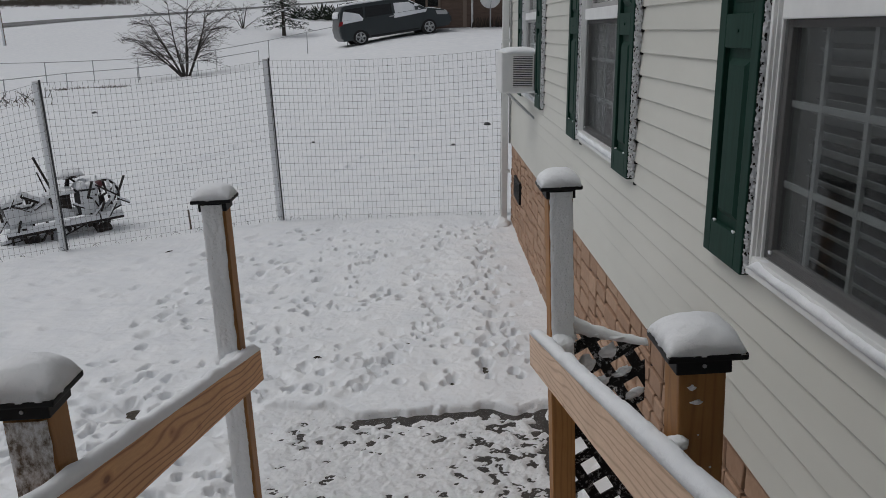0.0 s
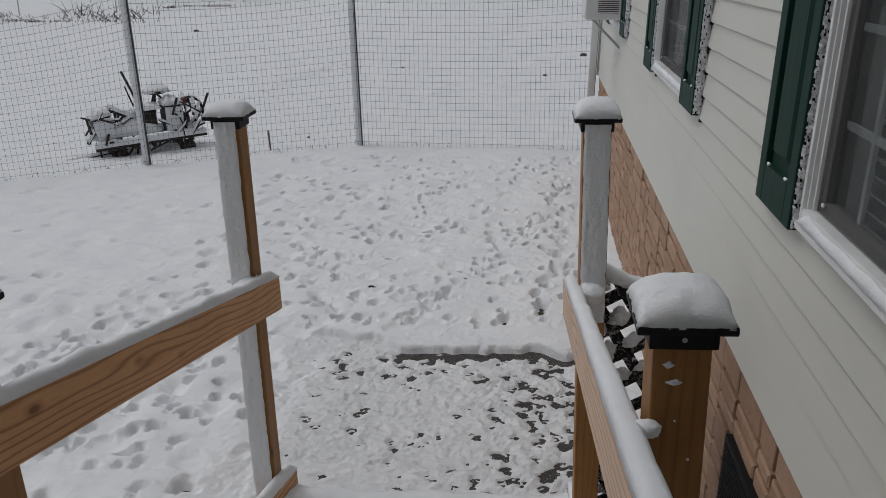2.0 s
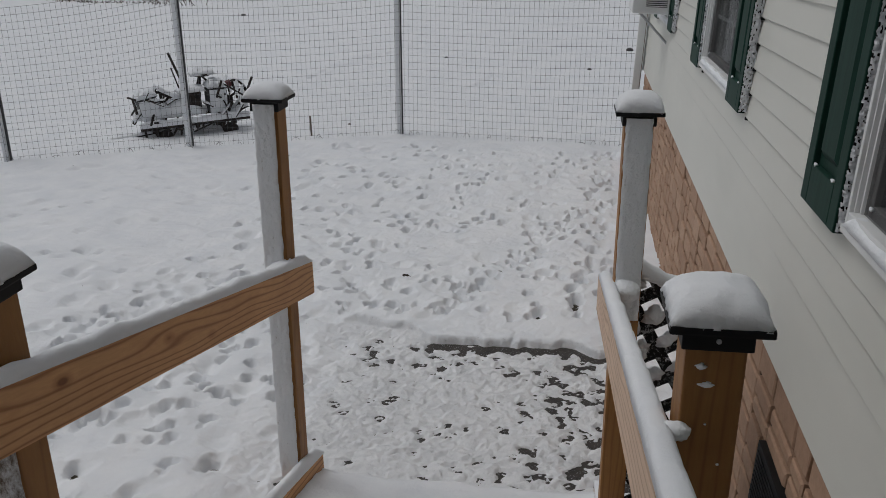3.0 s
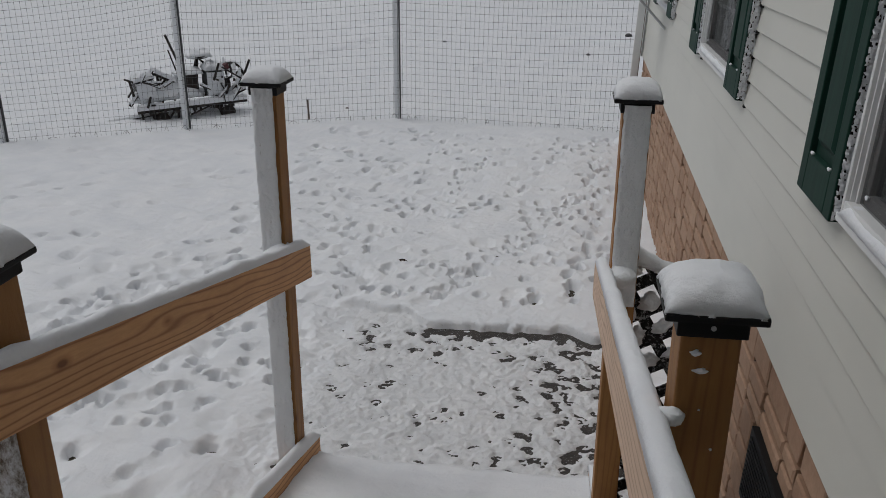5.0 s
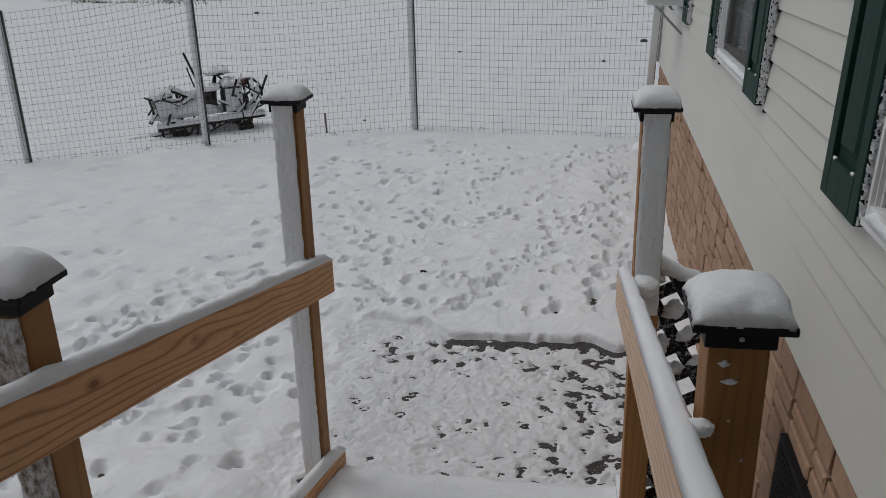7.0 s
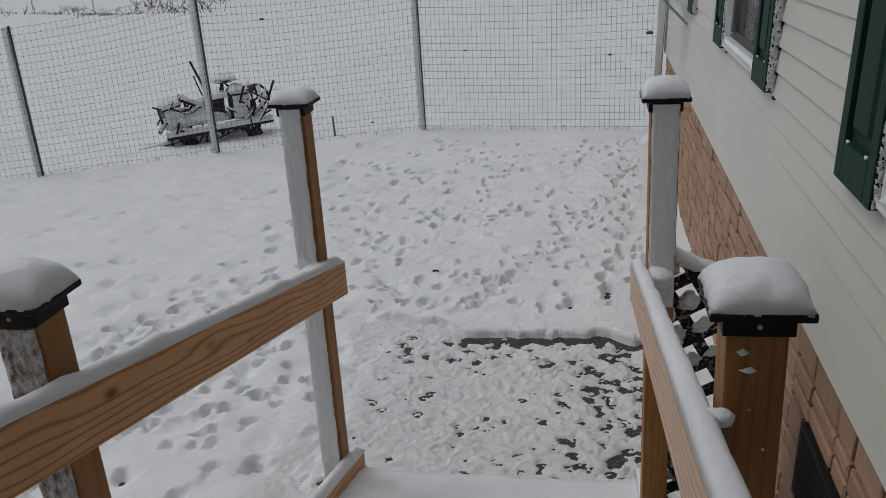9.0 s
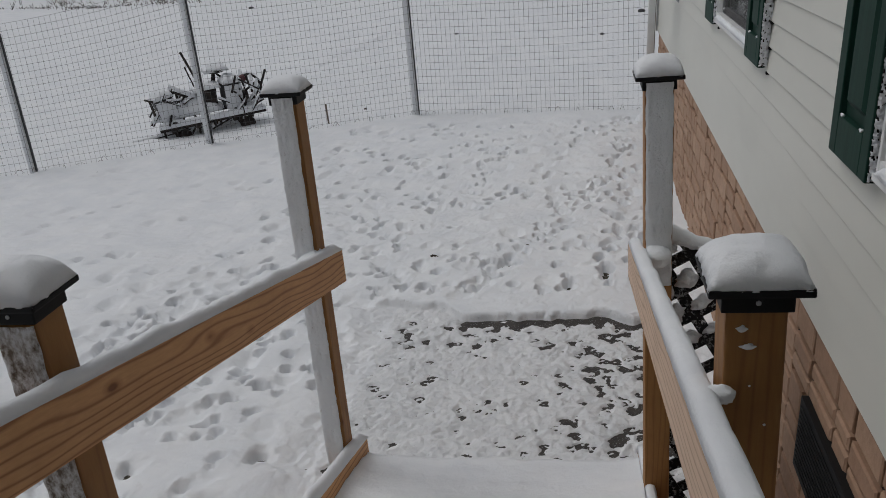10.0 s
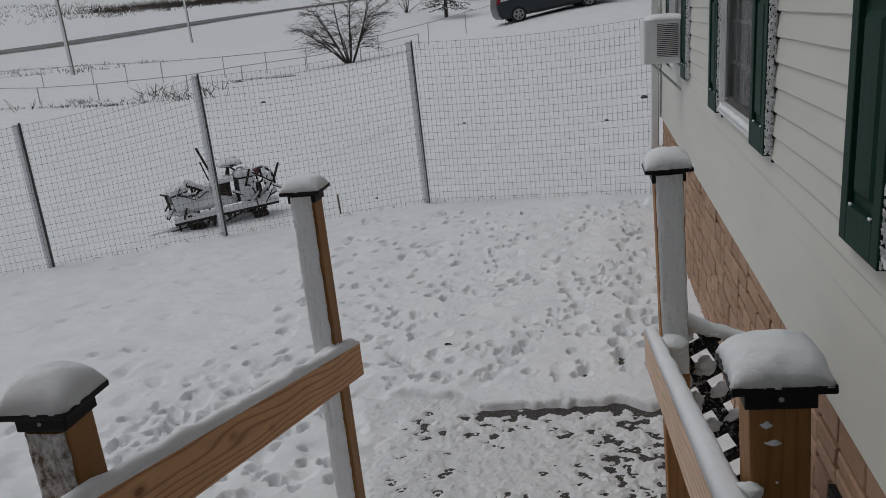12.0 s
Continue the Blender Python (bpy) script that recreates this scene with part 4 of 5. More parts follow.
end_post = thing("fence_end_post", "weathered brown timber post at the end of the fence", "post", (0.90, 10.12, 0.1))
part("post", box(bmesh.new(), -0.04, 0.04, -0.04, 0.04, -0.3, 2.17, 0.005), OLDWOOD, end_post)
part("snow_cap", pillow(0.09, 0.09, 0.03, 2.2, 10), SNOW, end_post, "", True, Matrix.Translation((0, 0, 2.165)))


# ---- old planter behind the fence ----
planter = thing("farm_planter", "old rusty two-row farm planter half buried in snow", "farm machine", m=Matrix.Translation((-4.73, 10.22, float(lie(-4.73, 10.22)) - 0.03)) @ pose(0, 0, 0, 0, -4.5, 33) @ Matrix.Scale(1.06, 4))


def snowed(name, mat, a, b, r, flat=True, label=""):
    """A round or square bar with a ridge of snow along it when it lies flat."""
    ob = part(name, bar(bmesh.new(), a, b, r, 8), mat, planter, label)
    a, b = Vector(a), Vector(b)
    if flat:
        n = max(3, int((b - a).length / 0.05))
        bm = bmesh.new()
        lines = []
        side = (b - a).cross(Vector((0, 0, 1))).normalized()
        for k in range(n + 1):
            p = a + (b - a) * k / n + Vector((0, 0, r * 0.3))
            hgt = r * (2.0 + 1.0 * noise.noise(Vector((k * 0.7, a.x * 9, b.z * 7)))) + 0.008
            lines.append([bm.verts.new(p + side * r * 1.35 * math.cos(t) + Vector((0, 0, hgt * math.sin(t)))) for t in (0, 0.6, 1.2, 1.94, 2.54, math.pi)])
        for p, q in zip(lines, lines[1:]):
            for i in range(5):
                bm.faces.new((p[i], p[i + 1], q[i + 1], q[i]))
        part("snow_ridge", bm, SNOW, ob, "", True)
    return ob


snowed("toolbar", RUST, (-0.55, -0.16, 0.22), (0.74, -0.16, 0.22), 0.030, label="rusty steel toolbar")
snowed("toolbar", RUST, (-0.52, 0.16, 0.28), (0.66, 0.16, 0.28), 0.03, label="rusty steel toolbar")
snowed("drawbar", RUST, (-0.90, -0.05, 0.10), (-0.20, -0.10, 0.16), 0.014)
snowed("brace", RUST, (-0.55, -0.12, 0.20), (0.10, -0.12, 0.22), 0.022)
snowed("brace", RUST, (0.05, -0.14, 0.12), (0.75, -0.08, 0.34), 0.022)
snowed("brace", RUST, (-0.62, -0.1, 0.28), (-0.30, 0.0, 0.66), 0.022)
snowed("brace", RUST, (-0.28, 0.0, 0.62), (0.26, 0.0, 0.30), 0.028)
snowed("brace", RUST, (-0.42, 0.15, 0.30), (-0.30, 0.0, 0.62), 0.018, False)
snowed("brace", RUST, (-0.25, -0.05, 0.30), (-0.26, 0.0, 0.60), 0.016, False)
snowed("lever", RUST, (0.10, 0.05, 0.42), (-0.10, -0.05, 1.06), 0.015, False, "long upright lever")
snowed("lever", RUST, (0.00, 0.02, 0.50), (-0.09, -0.02, 0.88), 0.009, False)
snowed("seat_leg", RUST, (0.12, 0.1, 0.40), (0.24, 0.12, 0.74), 0.014, False)
snowed("seat_leg", RUST, (0.20, 0.12, 0.40), (0.25, 0.12, 0.74), 0.014, False)
snowed("seat_leg", RUST, (0.40, 0.12, 0.58), (0.26, 0.12, 0.73), 0.012, False)
bm = bmesh.new()
bmesh.ops.create_uvsphere(bm, u_segments=16, v_segments=8, radius=0.145)
for v in bm.verts:
    v.co.z *= 0.28 if v.co.z < 0 else 0.08
seat = part("seat", bm, RUST, planter, "pressed steel seat pan", True, Matrix.Translation((0.27, 0.12, 0.76)))
part("snow_layer", pillow(0.30, 0.27, 0.075, 5.5, 16, 0.03, lift=-0.01), SNOW, seat, "heap of snow on the seat", True)
for x, tall, lean, ring in ((-0.40, 0.27, -8, 0.09), (0.38, 0.30, 3, 0.15)):
    hopper = part("seed_hopper", box(bmesh.new(), -0.115, 0.115, -0.11, 0.11, 0, tall, 0.03), DARKSTEEL, planter, "dark seed hopper", m=pose(x, 0.02, 0.30, 4, lean, 8))
    part("lid", box(bmesh.new(), -0.12, 0.12, -0.115, 0.115, tall + 0.002, tall + 0.02, 0.008), RUST, hopper)
    part("snow_layer", pillow(0.26, 0.25, 0.07, x, 14, 0.04), SNOW, hopper, "", True, Matrix.Translation((0, 0, tall + 0.012)))
    part("wind_blown_snow", crust(0.232, tall - 0.01, x * 5, 0.03, 12, 0.14), SNOW, hopper, "", True, Matrix.Translation((-0.004, -0.112, 0.004)))
    hoop = bmesh.new()
    for k in range(14):
        t0, t1 = math.pi * (-0.15 + 1.2 * k / 14), math.pi * (-0.15 + 1.2 * (k + 1) / 14)
        bar(hoop, (ring * math.cos(t0), 0, 1.3 * ring * math.sin(t0)), (ring * math.cos(t1), 0, 1.3 * ring * math.sin(t1)), 0.017, 6)
    guard = part("guard_hoop", hoop, RUST, planter, "curved guard hoop", m=Matrix.Translation((x + 0.24, 0.03, 0.46)))
    pts = [(ring * math.cos(q), 1.3 * ring * math.sin(q) + 0.012) for q in [math.pi * (0.12 + 0.76 * k / 10) for k in range(11)]]
    bm = bmesh.new()
    rings = [[bm.verts.new((xa, 0.021 * math.cos(q), za + 0.018 * math.sin(q))) for q in (0, 0.8, 1.57, 2.34, math.pi)] for xa, za in pts]
    for p, q in zip(rings, rings[1:]):
        for i in range(4):
            bm.faces.new((p[i], p[i + 1], q[i + 1], q[i]))
    part("snow_ridge", bm, SNOW, guard, "snow on the hoop", True)
    wheel = bmesh.new()
    bmesh.ops.create_cone(wheel, cap_ends=True, segments=20, radius1=0.085, radius2=0.085, depth=0.05, matrix=pose(0, 0, 0, 90, 0, 20))
    part("press_wheel", wheel, RUST, planter, m=Matrix.Translation((x + 0.12, -0.16, 0.09)))
    part("shoe", bar(bmesh.new(), (x, -0.1, 0.30), (x + 0.06, -0.2, 0.0), 0.026), RUST, planter)
    part("chain_box", box(bmesh.new(), x + 0.15, x + 0.21, -0.02, 0.12, 0.34, 0.46, 0.015), RUST, planter)
part("red_cap", bar(bmesh.new(), (0.47, -0.04, 0.60), (0.58, -0.02, 0.63), 0.045), REDPAINT, planter, "faded red cover")
part("drum", bar(bmesh.new(), (-0.02, 0.05, 0.47), (0.20, 0.05, 0.47), 0.13, 18), RUST, planter, "round fertiliser drum")
part("snow_layer", pillow(0.34, 0.30, 0.06, 9.1, 14, 0.02), SNOW, planter, "", True, Matrix.Translation((0.10, 0.03, 0.58)))
part("snow_layer", pillow(0.85, 0.42, 0.15, 4.4, 20, 0.07), SNOW, planter, "", True, Matrix.Translation((-0.18, 0.10, 0.31)))
part("snow_layer", pillow(1.25, 0.30, 0.10, 6.4, 22, 0.05), SNOW, planter, "drifted snow under the frame", True, Matrix.Translation((-0.05, 0.12, 0.02)))
tangle = random.Random(12)
for k in range(58):
    cx = tangle.choice((-0.42, -0.30, 0.42, 0.58)) + tangle.gauss(0, 0.10)
    a = Vector((cx, tangle.uniform(-0.22, 0.15), tangle.uniform(0.12, 0.55)))
    b = a + Vector((tangle.gauss(0, 0.13), tangle.gauss(0, 0.10), tangle.uniform(0.03, 0.20)))
    snowed("linkage_rod", RUST, a, b, tangle.uniform(0.007, 0.016), k % 2 > 0)
for k in range(10):
    cx = -0.5 + 0.12 * k + tangle.gauss(0, 0.03)
    part("tine", bar(bmesh.new(), (cx, -0.14, 0.22), (cx + tangle.gauss(0, 0.05), -0.18, tangle.uniform(0.06, 0.15)), 0.014, 6), RUST, planter)
    if k % 2:
        part("clamp", box(bmesh.new(), cx - 0.025, cx + 0.025, -0.195, -0.12, 0.16, 0.255, 0.01), RUST, planter)

# ---- grey van on the slope ----
ra, rb = Vector((-2.96, 36.8, float(lie(-2.96, 36.8)))), Vector((0.17, 37.7, float(lie(0.17, 37.7))))
ax = (rb - ra).normalized()
ay = Vector((0, 0, 1)).cross(ax).normalized()
az = ax.cross(ay)
vm = Matrix((ax, ay, az)).transposed().to_4x4()
vm.translation = (ra + rb) / 2 + Vector((0, 0, 0.04))
van = thing("van", "dark grey minivan parked on the slope, windows and bonnet under snow", "van", m=vm)
SIDE = [(-2.42, 0.42), (-2.46, 0.75), (-2.40, 1.05), (-2.30, 1.45), (-2.16, 1.70), (-1.6, 1.77), (0.2, 1.75), (0.75, 1.62), (1.55, 1.16), (2.35, 0.98), (2.58, 0.80), (2.62, 0.45), (2.5, 0.28), (-2.3, 0.28)]


def arch(x, r, n=9):
    return [(x + r * math.cos(math.pi * k / n), 0.26 + r * math.sin(math.pi * k / n)) for k in range(n + 1)]


outline = SIDE[:-2] + [(2.5, 0.26)] + arch(1.56, 0.37) + arch(-1.56, 0.37) + [(-2.3, 0.26)]
bm = bmesh.new()
rings = []
for y, inset, lift in ((0.0, 0.10, 0.0), (0.10, 0.02, 0), (0.9, 0.0, 0), (1.7, 0.02, 0), (1.82, 0.10, 0)):
    ring = []
    for x, z in outline:
        lean = max(0.0, z - 0.95) * 0.16
        yy = y + (lean if y < 0.9 else (-lean if y > 0.9 else 0))
        ring.append(bm.verts.new((x * (1 - inset * 0.15), yy, 0.26 + (z - 0.26) * (1 - inset * 0.12))))
    rings.append(ring)
for a, b in zip(rings, rings[1:]):
    for i in range(len(a)):
        j = (i + 1) % len(a)
        bm.faces.new((a[i], a[j], b[j], b[i]))
bm.faces.new(rings[0]), bm.faces.new(rings[-1][::-1])
part("body", bm, CARPAINT, van)


def van_panel(name, poly, mat, label="", out=0.012):
    """A flat piece on the flank that faces the yard."""
    bm = bmesh.new()
    def at(x, z, o):
        return (x, 0.012 + max(0.0, z - 0.95) * 0.16 - o, z)
    a = [bm.verts.new(at(x, z, out)) for x, z in poly]
    b = [bm.verts.new(at(x, z, -0.03)) for x, z in poly]
    bm.faces.new(a), bm.faces.new(b[::-1])
    for i in range(len(poly)):
        j = (i + 1) % len(poly)
        bm.faces.new((a[i], b[i], b[j], a[j]))
    return part(name, bm, mat, van, label)


van_panel("side_window", [(-1.20, 1.12), (0.0, 1.12), (0.02, 1.55), (-1.15, 1.58)], CARGLASS, "dark sliding door window")
van_panel("rear_window", [(-2.2, 1.16), (-1.30, 1.12), (-1.25, 1.57), (-2.02, 1.57)], CARGLASS, "dark rear side window")
van_panel("wind_blown_snow", [(-2.24, 1.13), (-1.32, 1.10), (-1.45, 1.30), (-1.8, 1.42), (-2.12, 1.50)], SNOW, "snow stuck to the rear window", 0.02)
van_panel("front_window", [(0.12, 1.12), (1.30, 1.14), (0.80, 1.50), (0.12, 1.55)], SNOW, "front window plastered with snow")
van_panel("wind_blown_snow", [(0.05, 0.92), (1.5, 0.98), (1.6, 1.13), (0.05, 1.11)], SNOW, "snow blown along the front door", 0.006)
van_panel("wind_blown_snow", [(-2.35, 0.98), (-1.35, 1.02), (-1.30, 1.11), (-2.25, 1.12)], SNOW, "", 0.006)
van_panel("door_handle", [(-0.15, 1.00), (0.08, 1.00), (0.08, 1.04), (-0.15, 1.04)], ALLOY, "", 0.03)
van_panel("tail_lamp", [(-2.45, 0.92), (-2.28, 0.92), (-2.20, 1.10), (-2.36, 1.10)], REDLENS, "red tail lamp", 0.02)
van_panel("head_lamp", [(2.0, 0.80), (2.5, 0.74), (2.45, 0.90), (1.95, 0.98)], ALLOY, "", 0.01)
van_panel("sill_strip", [(-1.1, 0.30), (1.1, 0.30), (1.1, 0.36), (-1.1, 0.36)], TYRE, "", 0.02)
for x in (-1.56, 1.56):
    wheel = part("wheel", bar(bmesh.new(), (0, 0.0, 0), (0, 0.2, 0), 0.33, 28), TYRE, van, "wheel", m=Matrix.Translation((x, -0.01, 0.33)))
    rim = bar(bmesh.new(), (0, -0.012, 0), (0, 0.01, 0), 0.215, 24)
    part("rim", rim, DARKSTEEL, wheel)
    for k in range(5):
        t = k * math.tau / 5 + 0.3
        part("spoke", bar(bmesh.new(), (0.02 * math.cos(t), -0.02, 0.02 * math.sin(t)), (0.20 * math.cos(t), -0.02, 0.20 * math.sin(t)), 0.04, 6, 0.05), ALLOY, wheel)
    lip = bmesh.new()
    for k in range(24):
        t0, t1 = k * math.tau / 24, (k + 1) * math.tau / 24
        bar(lip, (0.215 * math.cos(t0), -0.016, 0.215 * math.sin(t0)), (0.215 * math.cos(t1), -0.016, 0.215 * math.sin(t1)), 0.02, 5)
    part("rim_lip", lip, ALLOY, wheel)
    part("far_wheel", bar(bmesh.new(), (x, 1.56, 0.33), (x, 1.76, 0.33), 0.33, 20), TYRE, van)
part("roof_snow", pillow(2.9, 1.62, 0.13, 6.0, 20, 0.05), SNOW, van, "layer of snow on the roof", True, Matrix.Translation((-0.70, 0.91, 1.72)))
part("bonnet_snow", pillow(1.15, 1.45, 0.07, 7.0, 16, 0.03), SNOW, van, "snow on the bonnet", True, pose(1.95, 0.91, 1.03, 0, 13, 0))
bm = pillow(1.15, 1.35, 0.05, 8.0, 16, 0.02)
part("windscreen_snow", bm, SNOW, van, "snow over the windscreen", True, pose(1.17, 0.91, 1.38, 0, 30.5, 0))
part("mirror", box(bmesh.new(), 1.02, 1.14, -0.16, 0.05, 1.12, 1.32, 0.04), CARPAINT, van)
part("mirror_snow", pillow(0.18, 0.24, 0.10, 3.0, 10), SNOW, van, "", True, Matrix.Translation((1.08, -0.06, 1.28)))
for y in (0.25, 1.57):
    part("roof_rail", bar(bmesh.new(), (-1.9, y + 0.05, 1.82), (0.1, y + 0.05, 1.80), 0.02), DARKSTEEL, van)
part("rear_snow", pillow(0.30, 1.4, 0.05, 2.0, 12, 0.04), SNOW, van, "snow on the tailgate", True, pose(-2.34, 0.91, 1.38, 0, -72, 0))
part("wing_panel", box(bmesh.new(), 2.55, 2.68, 0.15, 1.65, 0.40, 0.66, 0.05), CARPAINT, van)


# ---- neighbour's house ----
neighbour = thing("neighbour_house", "brown lap-sided house with tan corner board beyond the van", "house", (0, 40.0, 0))
part("wall", box(bmesh.new(), -2.4, 9.0, 0.03, 6.0, 1.6, 6.2), BROWNSIDING, neighbour)
z = 1.9
while z < 5.0:
    for a, b in ((-2.4, 1.62), (1.80, 9.0)):
        if a < 0 and 3.35 < z < 4.6:
            spans = ((a, -0.75), (0.62, b))
        else:
            spans = ((a, b),)
        for p, q in spans:
            part("lap_board", prism(bmesh.new(), [(-0.03, z), (0.029, z), (0.029, z + 0.17), (-0.005, z + 0.17)], "x", p, q), BROWNSIDING, neighbour)
    z += 0.17
part("corner_board", box(bmesh.new(), 1.62, 1.80, -0.06, 0.03, 1.7, 6.2, 0.01), TANTRIM, neighbour)
part("downpipe", bar(bmesh.new(), (2.05, -0.08, 2.2), (2.05, -0.08, 6.1), 0.05, 10), TRIM, neighbour, "white downpipe")
nw = part("window", box(bmesh.new(), -0.72, 0.58, -0.05, 0.028, 3.40, 4.55, 0.01), TANTRIM, neighbour)
part("pane", box(bmesh.new(), -0.60, -0.12, -0.062, -0.052, 3.48, 4.45), CARGLASS, nw)
part("pane", box(bmesh.new(), -0.02, 0.46, -0.062, -0.052, 3.48, 4.45), CARGLASS, nw)
part("roof", prism(bmesh.new(), [(-0.6, 6.2), (6.6, 6.2), (3.0, 8.0)], "x", -3.0, 9.5), SNOW, neighbour)
dish = thing("satellite_dish", "grey satellite dish on a pole beside the house wall", "satellite dish", (2.85, 39.2, float(lie(2.85, 39.2))))
part("pole", bar(bmesh.new(), (0, 0, -0.3), (0, 0, 1.15), 0.03, 10), GALV, dish)
bm = bmesh.new()
bmesh.ops.create_uvsphere(bm, u_segments=24, v_segments=12, radius=0.5)
for v in list(bm.verts):
    v.co.y *= 0.25
part("reflector", bm, TRIM, dish, "pale dish reflector", True, pose(0, -0.05, 1.42, 15, 0, 10))
part("feed_arm", bar(bmesh.new(), (0, -0.05, 0.95), (0, -0.55, 1.25), 0.02), GALV, dish)
ns = bmesh.new()
for k in range(26):
    x = 2.0 + 3.0 * k / 26
    a = random.Random(k)
    for _ in range(5):
        px, py = x + a.uniform(-0.1, 0.1), 39.7 + a.uniform(-0.2, 0.2)
        bar(ns, (px, py, float(lie(px, py))), (px + a.uniform(-0.15, 0.15), py, float(lie(px, py)) + a.uniform(0.2, 0.55)), 0.012, 4)
tagged(new("weeds", mesh_of(ns, WEED)), "dry snowy weeds along the house wall", "weeds", kind="stuff")


# ---- trees ----
def tube(vs, fs, a, b, ra, rb, sides=4):
    d = (b - a)
    if d.length < 1e-5:
        return
    s = d.orthogonal().normalized()
    t = d.cross(s).normalized()
    o = len(vs)
    for p, r in ((a, ra), (b, rb)):
        for k in range(sides):
            q = math.tau * k / sides
            vs.append(p + (s * math.cos(q) + t * math.sin(q)) * r)
    for k in range(sides):
        j = (k + 1) % sides
        fs.append((o + k, o + j, o + sides + j, o + sides + k))


def mesh_from(vs, fs, mat):
    me = bpy.data.meshes.new("mesh")
    me.from_pydata([tuple(v) for v in vs], [], fs)
    me.materials.append(mat)
    return me


def bend(vs, fs, rnd, a, b, sag, ra, rb, n=4, sides=3):
    """A bent limb from a to b; returns the points along it."""
    mid = a.lerp(b, 0.5) + Vector((rnd.gauss(0, 1), rnd.gauss(0, 1), 0)) * (b - a).length * 0.07 + Vector((0, 0, sag))
    pts = []
    for k in range(n + 1):
        t = k / n
        pts.append(a * (1 - t) ** 2 + mid * 2 * t * (1 - t) + b * t * t)
    for k in range(n):
        tube(vs, fs, pts[k], pts[k + 1], ra + (rb - ra) * k / n, ra + (rb - ra) * (k + 1) / n, sides)
    return pts


def bare_tree(at, high, limbs, seed, label, subs=15, twigs=9):
    rnd = random.Random(seed)
    t = thing("bare_tree", label, "tree", (*at, float(lie(*at)) - 0.05))
    tv, tf, v, f = [], [], [], []
    wide = high * 0.64
    for k in range(limbs):
        a = math.tau * k / limbs + rnd.uniform(-0.25, 0.25)
        out = rnd.uniform(0.30, 0.95)
        foot = Vector((math.cos(a) * 0.10, math.sin(a) * 0.10, 0))
        tip = Vector((math.cos(a) * wide * out, math.sin(a) * wide * out, high * (1.0 - 0.68 * out ** 2) * rnd.uniform(0.8, 0.98)))
        limb = bend(tv, tf, rnd, foot, tip, high * 0.08 * out, high * 0.013, high * 0.003, 7, 6)
        for _ in range(subs):
            q = rnd.randint(2, 7)
            p = limb[q]
            b = a + rnd.gauss(0, 0.9)
            reach = high * rnd.uniform(0.14, 0.34)
            e = p + Vector((math.cos(b) * reach, math.sin(b) * reach, reach * rnd.uniform(-0.25, 0.8)))
            r = math.hypot(e.x, e.y)
            if r > wide:
                e.x, e.y = e.x * wide / r, e.y * wide / r
            e.z = min(max(e.z, high * 0.15), high * 1.02)
            sub = bend(v, f, rnd, p, e, reach * 0.18, high * 0.0036, high * 0.0013, 4)
            for _ in range(twigs):
                s = sub[rnd.randint(1, 4)]
                d = Vector((math.cos(b) + rnd.gauss(0, 0.7), math.sin(b) + rnd.gauss(0, 0.7), rnd.uniform(-0.7, 0.8))).normalized()
                bend(v, f, rnd, s, s + d * high * rnd.uniform(0.06, 0.15), 0.02, high * 0.0014, high * 0.0006, 2)
    part("trunk", mesh_from(tv, tf, BARK), BARK, t)
    part("crown", mesh_from(v, f, BARK), BARK, t, "spreading bare twigs")
    return t


bare_tree((-10.75, 37.4), 3.9, 13, 3, "bare spreading shrub-like tree on the snowy field", 14, 9)
bare_tree((-20.75, 95.8), 3.4, 8, 8, "small bare tree far across the field", 6, 5)
for x, y, h, s in ((-15.2, 90.0, 7.0, 4), (-3.5, 60.0, 5.5, 6)):
    con = thing("conifer", "dark conifer with drooping snow-dusted branches", "tree", (x, y, float(lie(x, y))))
    rnd = random.Random(s)
    part("trunk", bar(bmesh.new(), (0, 0, -0.3), (0, 0, h), 0.22, 8, 0.04), BARK, con)
    v, f, sv, sf = [], [], [], []
    for k in range(90):
        z = 1.1 + (h - 1.1) * (k / 90) ** 0.9
        L = (h - z) * 0.42 + 0.5
        a = k * 2.399
        tip = Vector((math.cos(a) * L, math.sin(a) * L, z - 0.15 * L))
        root = Vector((0, 0, z))
        tube(v, f, root, tip, 0.035, 0.01, 3)
        for _ in range(26):
            q = rnd.uniform(0.25, 1)
            p = root.lerp(tip, q) + Vector((rnd.uniform(-0.25, 0.25), rnd.uniform(-0.25, 0.25), rnd.uniform(-0.12, 0.05)))
            e = p + Vector((rnd.uniform(-0.28, 0.28), rnd.uniform(-0.28, 0.28), rnd.uniform(-0.22, 0.05)))
            tube(v, f, p, e, 0.035, 0.01, 3)
            if rnd.random() < 0.22:
                tube(sv, sf, p + Vector((0, 0, 0.06)), e + Vector((0, 0, 0.06)), 0.04, 0.02, 3)
    crown = part("crown", mesh_from(v, f, NEEDLE), NEEDLE, con, "dark drooping needles")
    part("snow_dust", mesh_from(sv, sf, SNOW), SNOW, crown, "snow on the boughs")
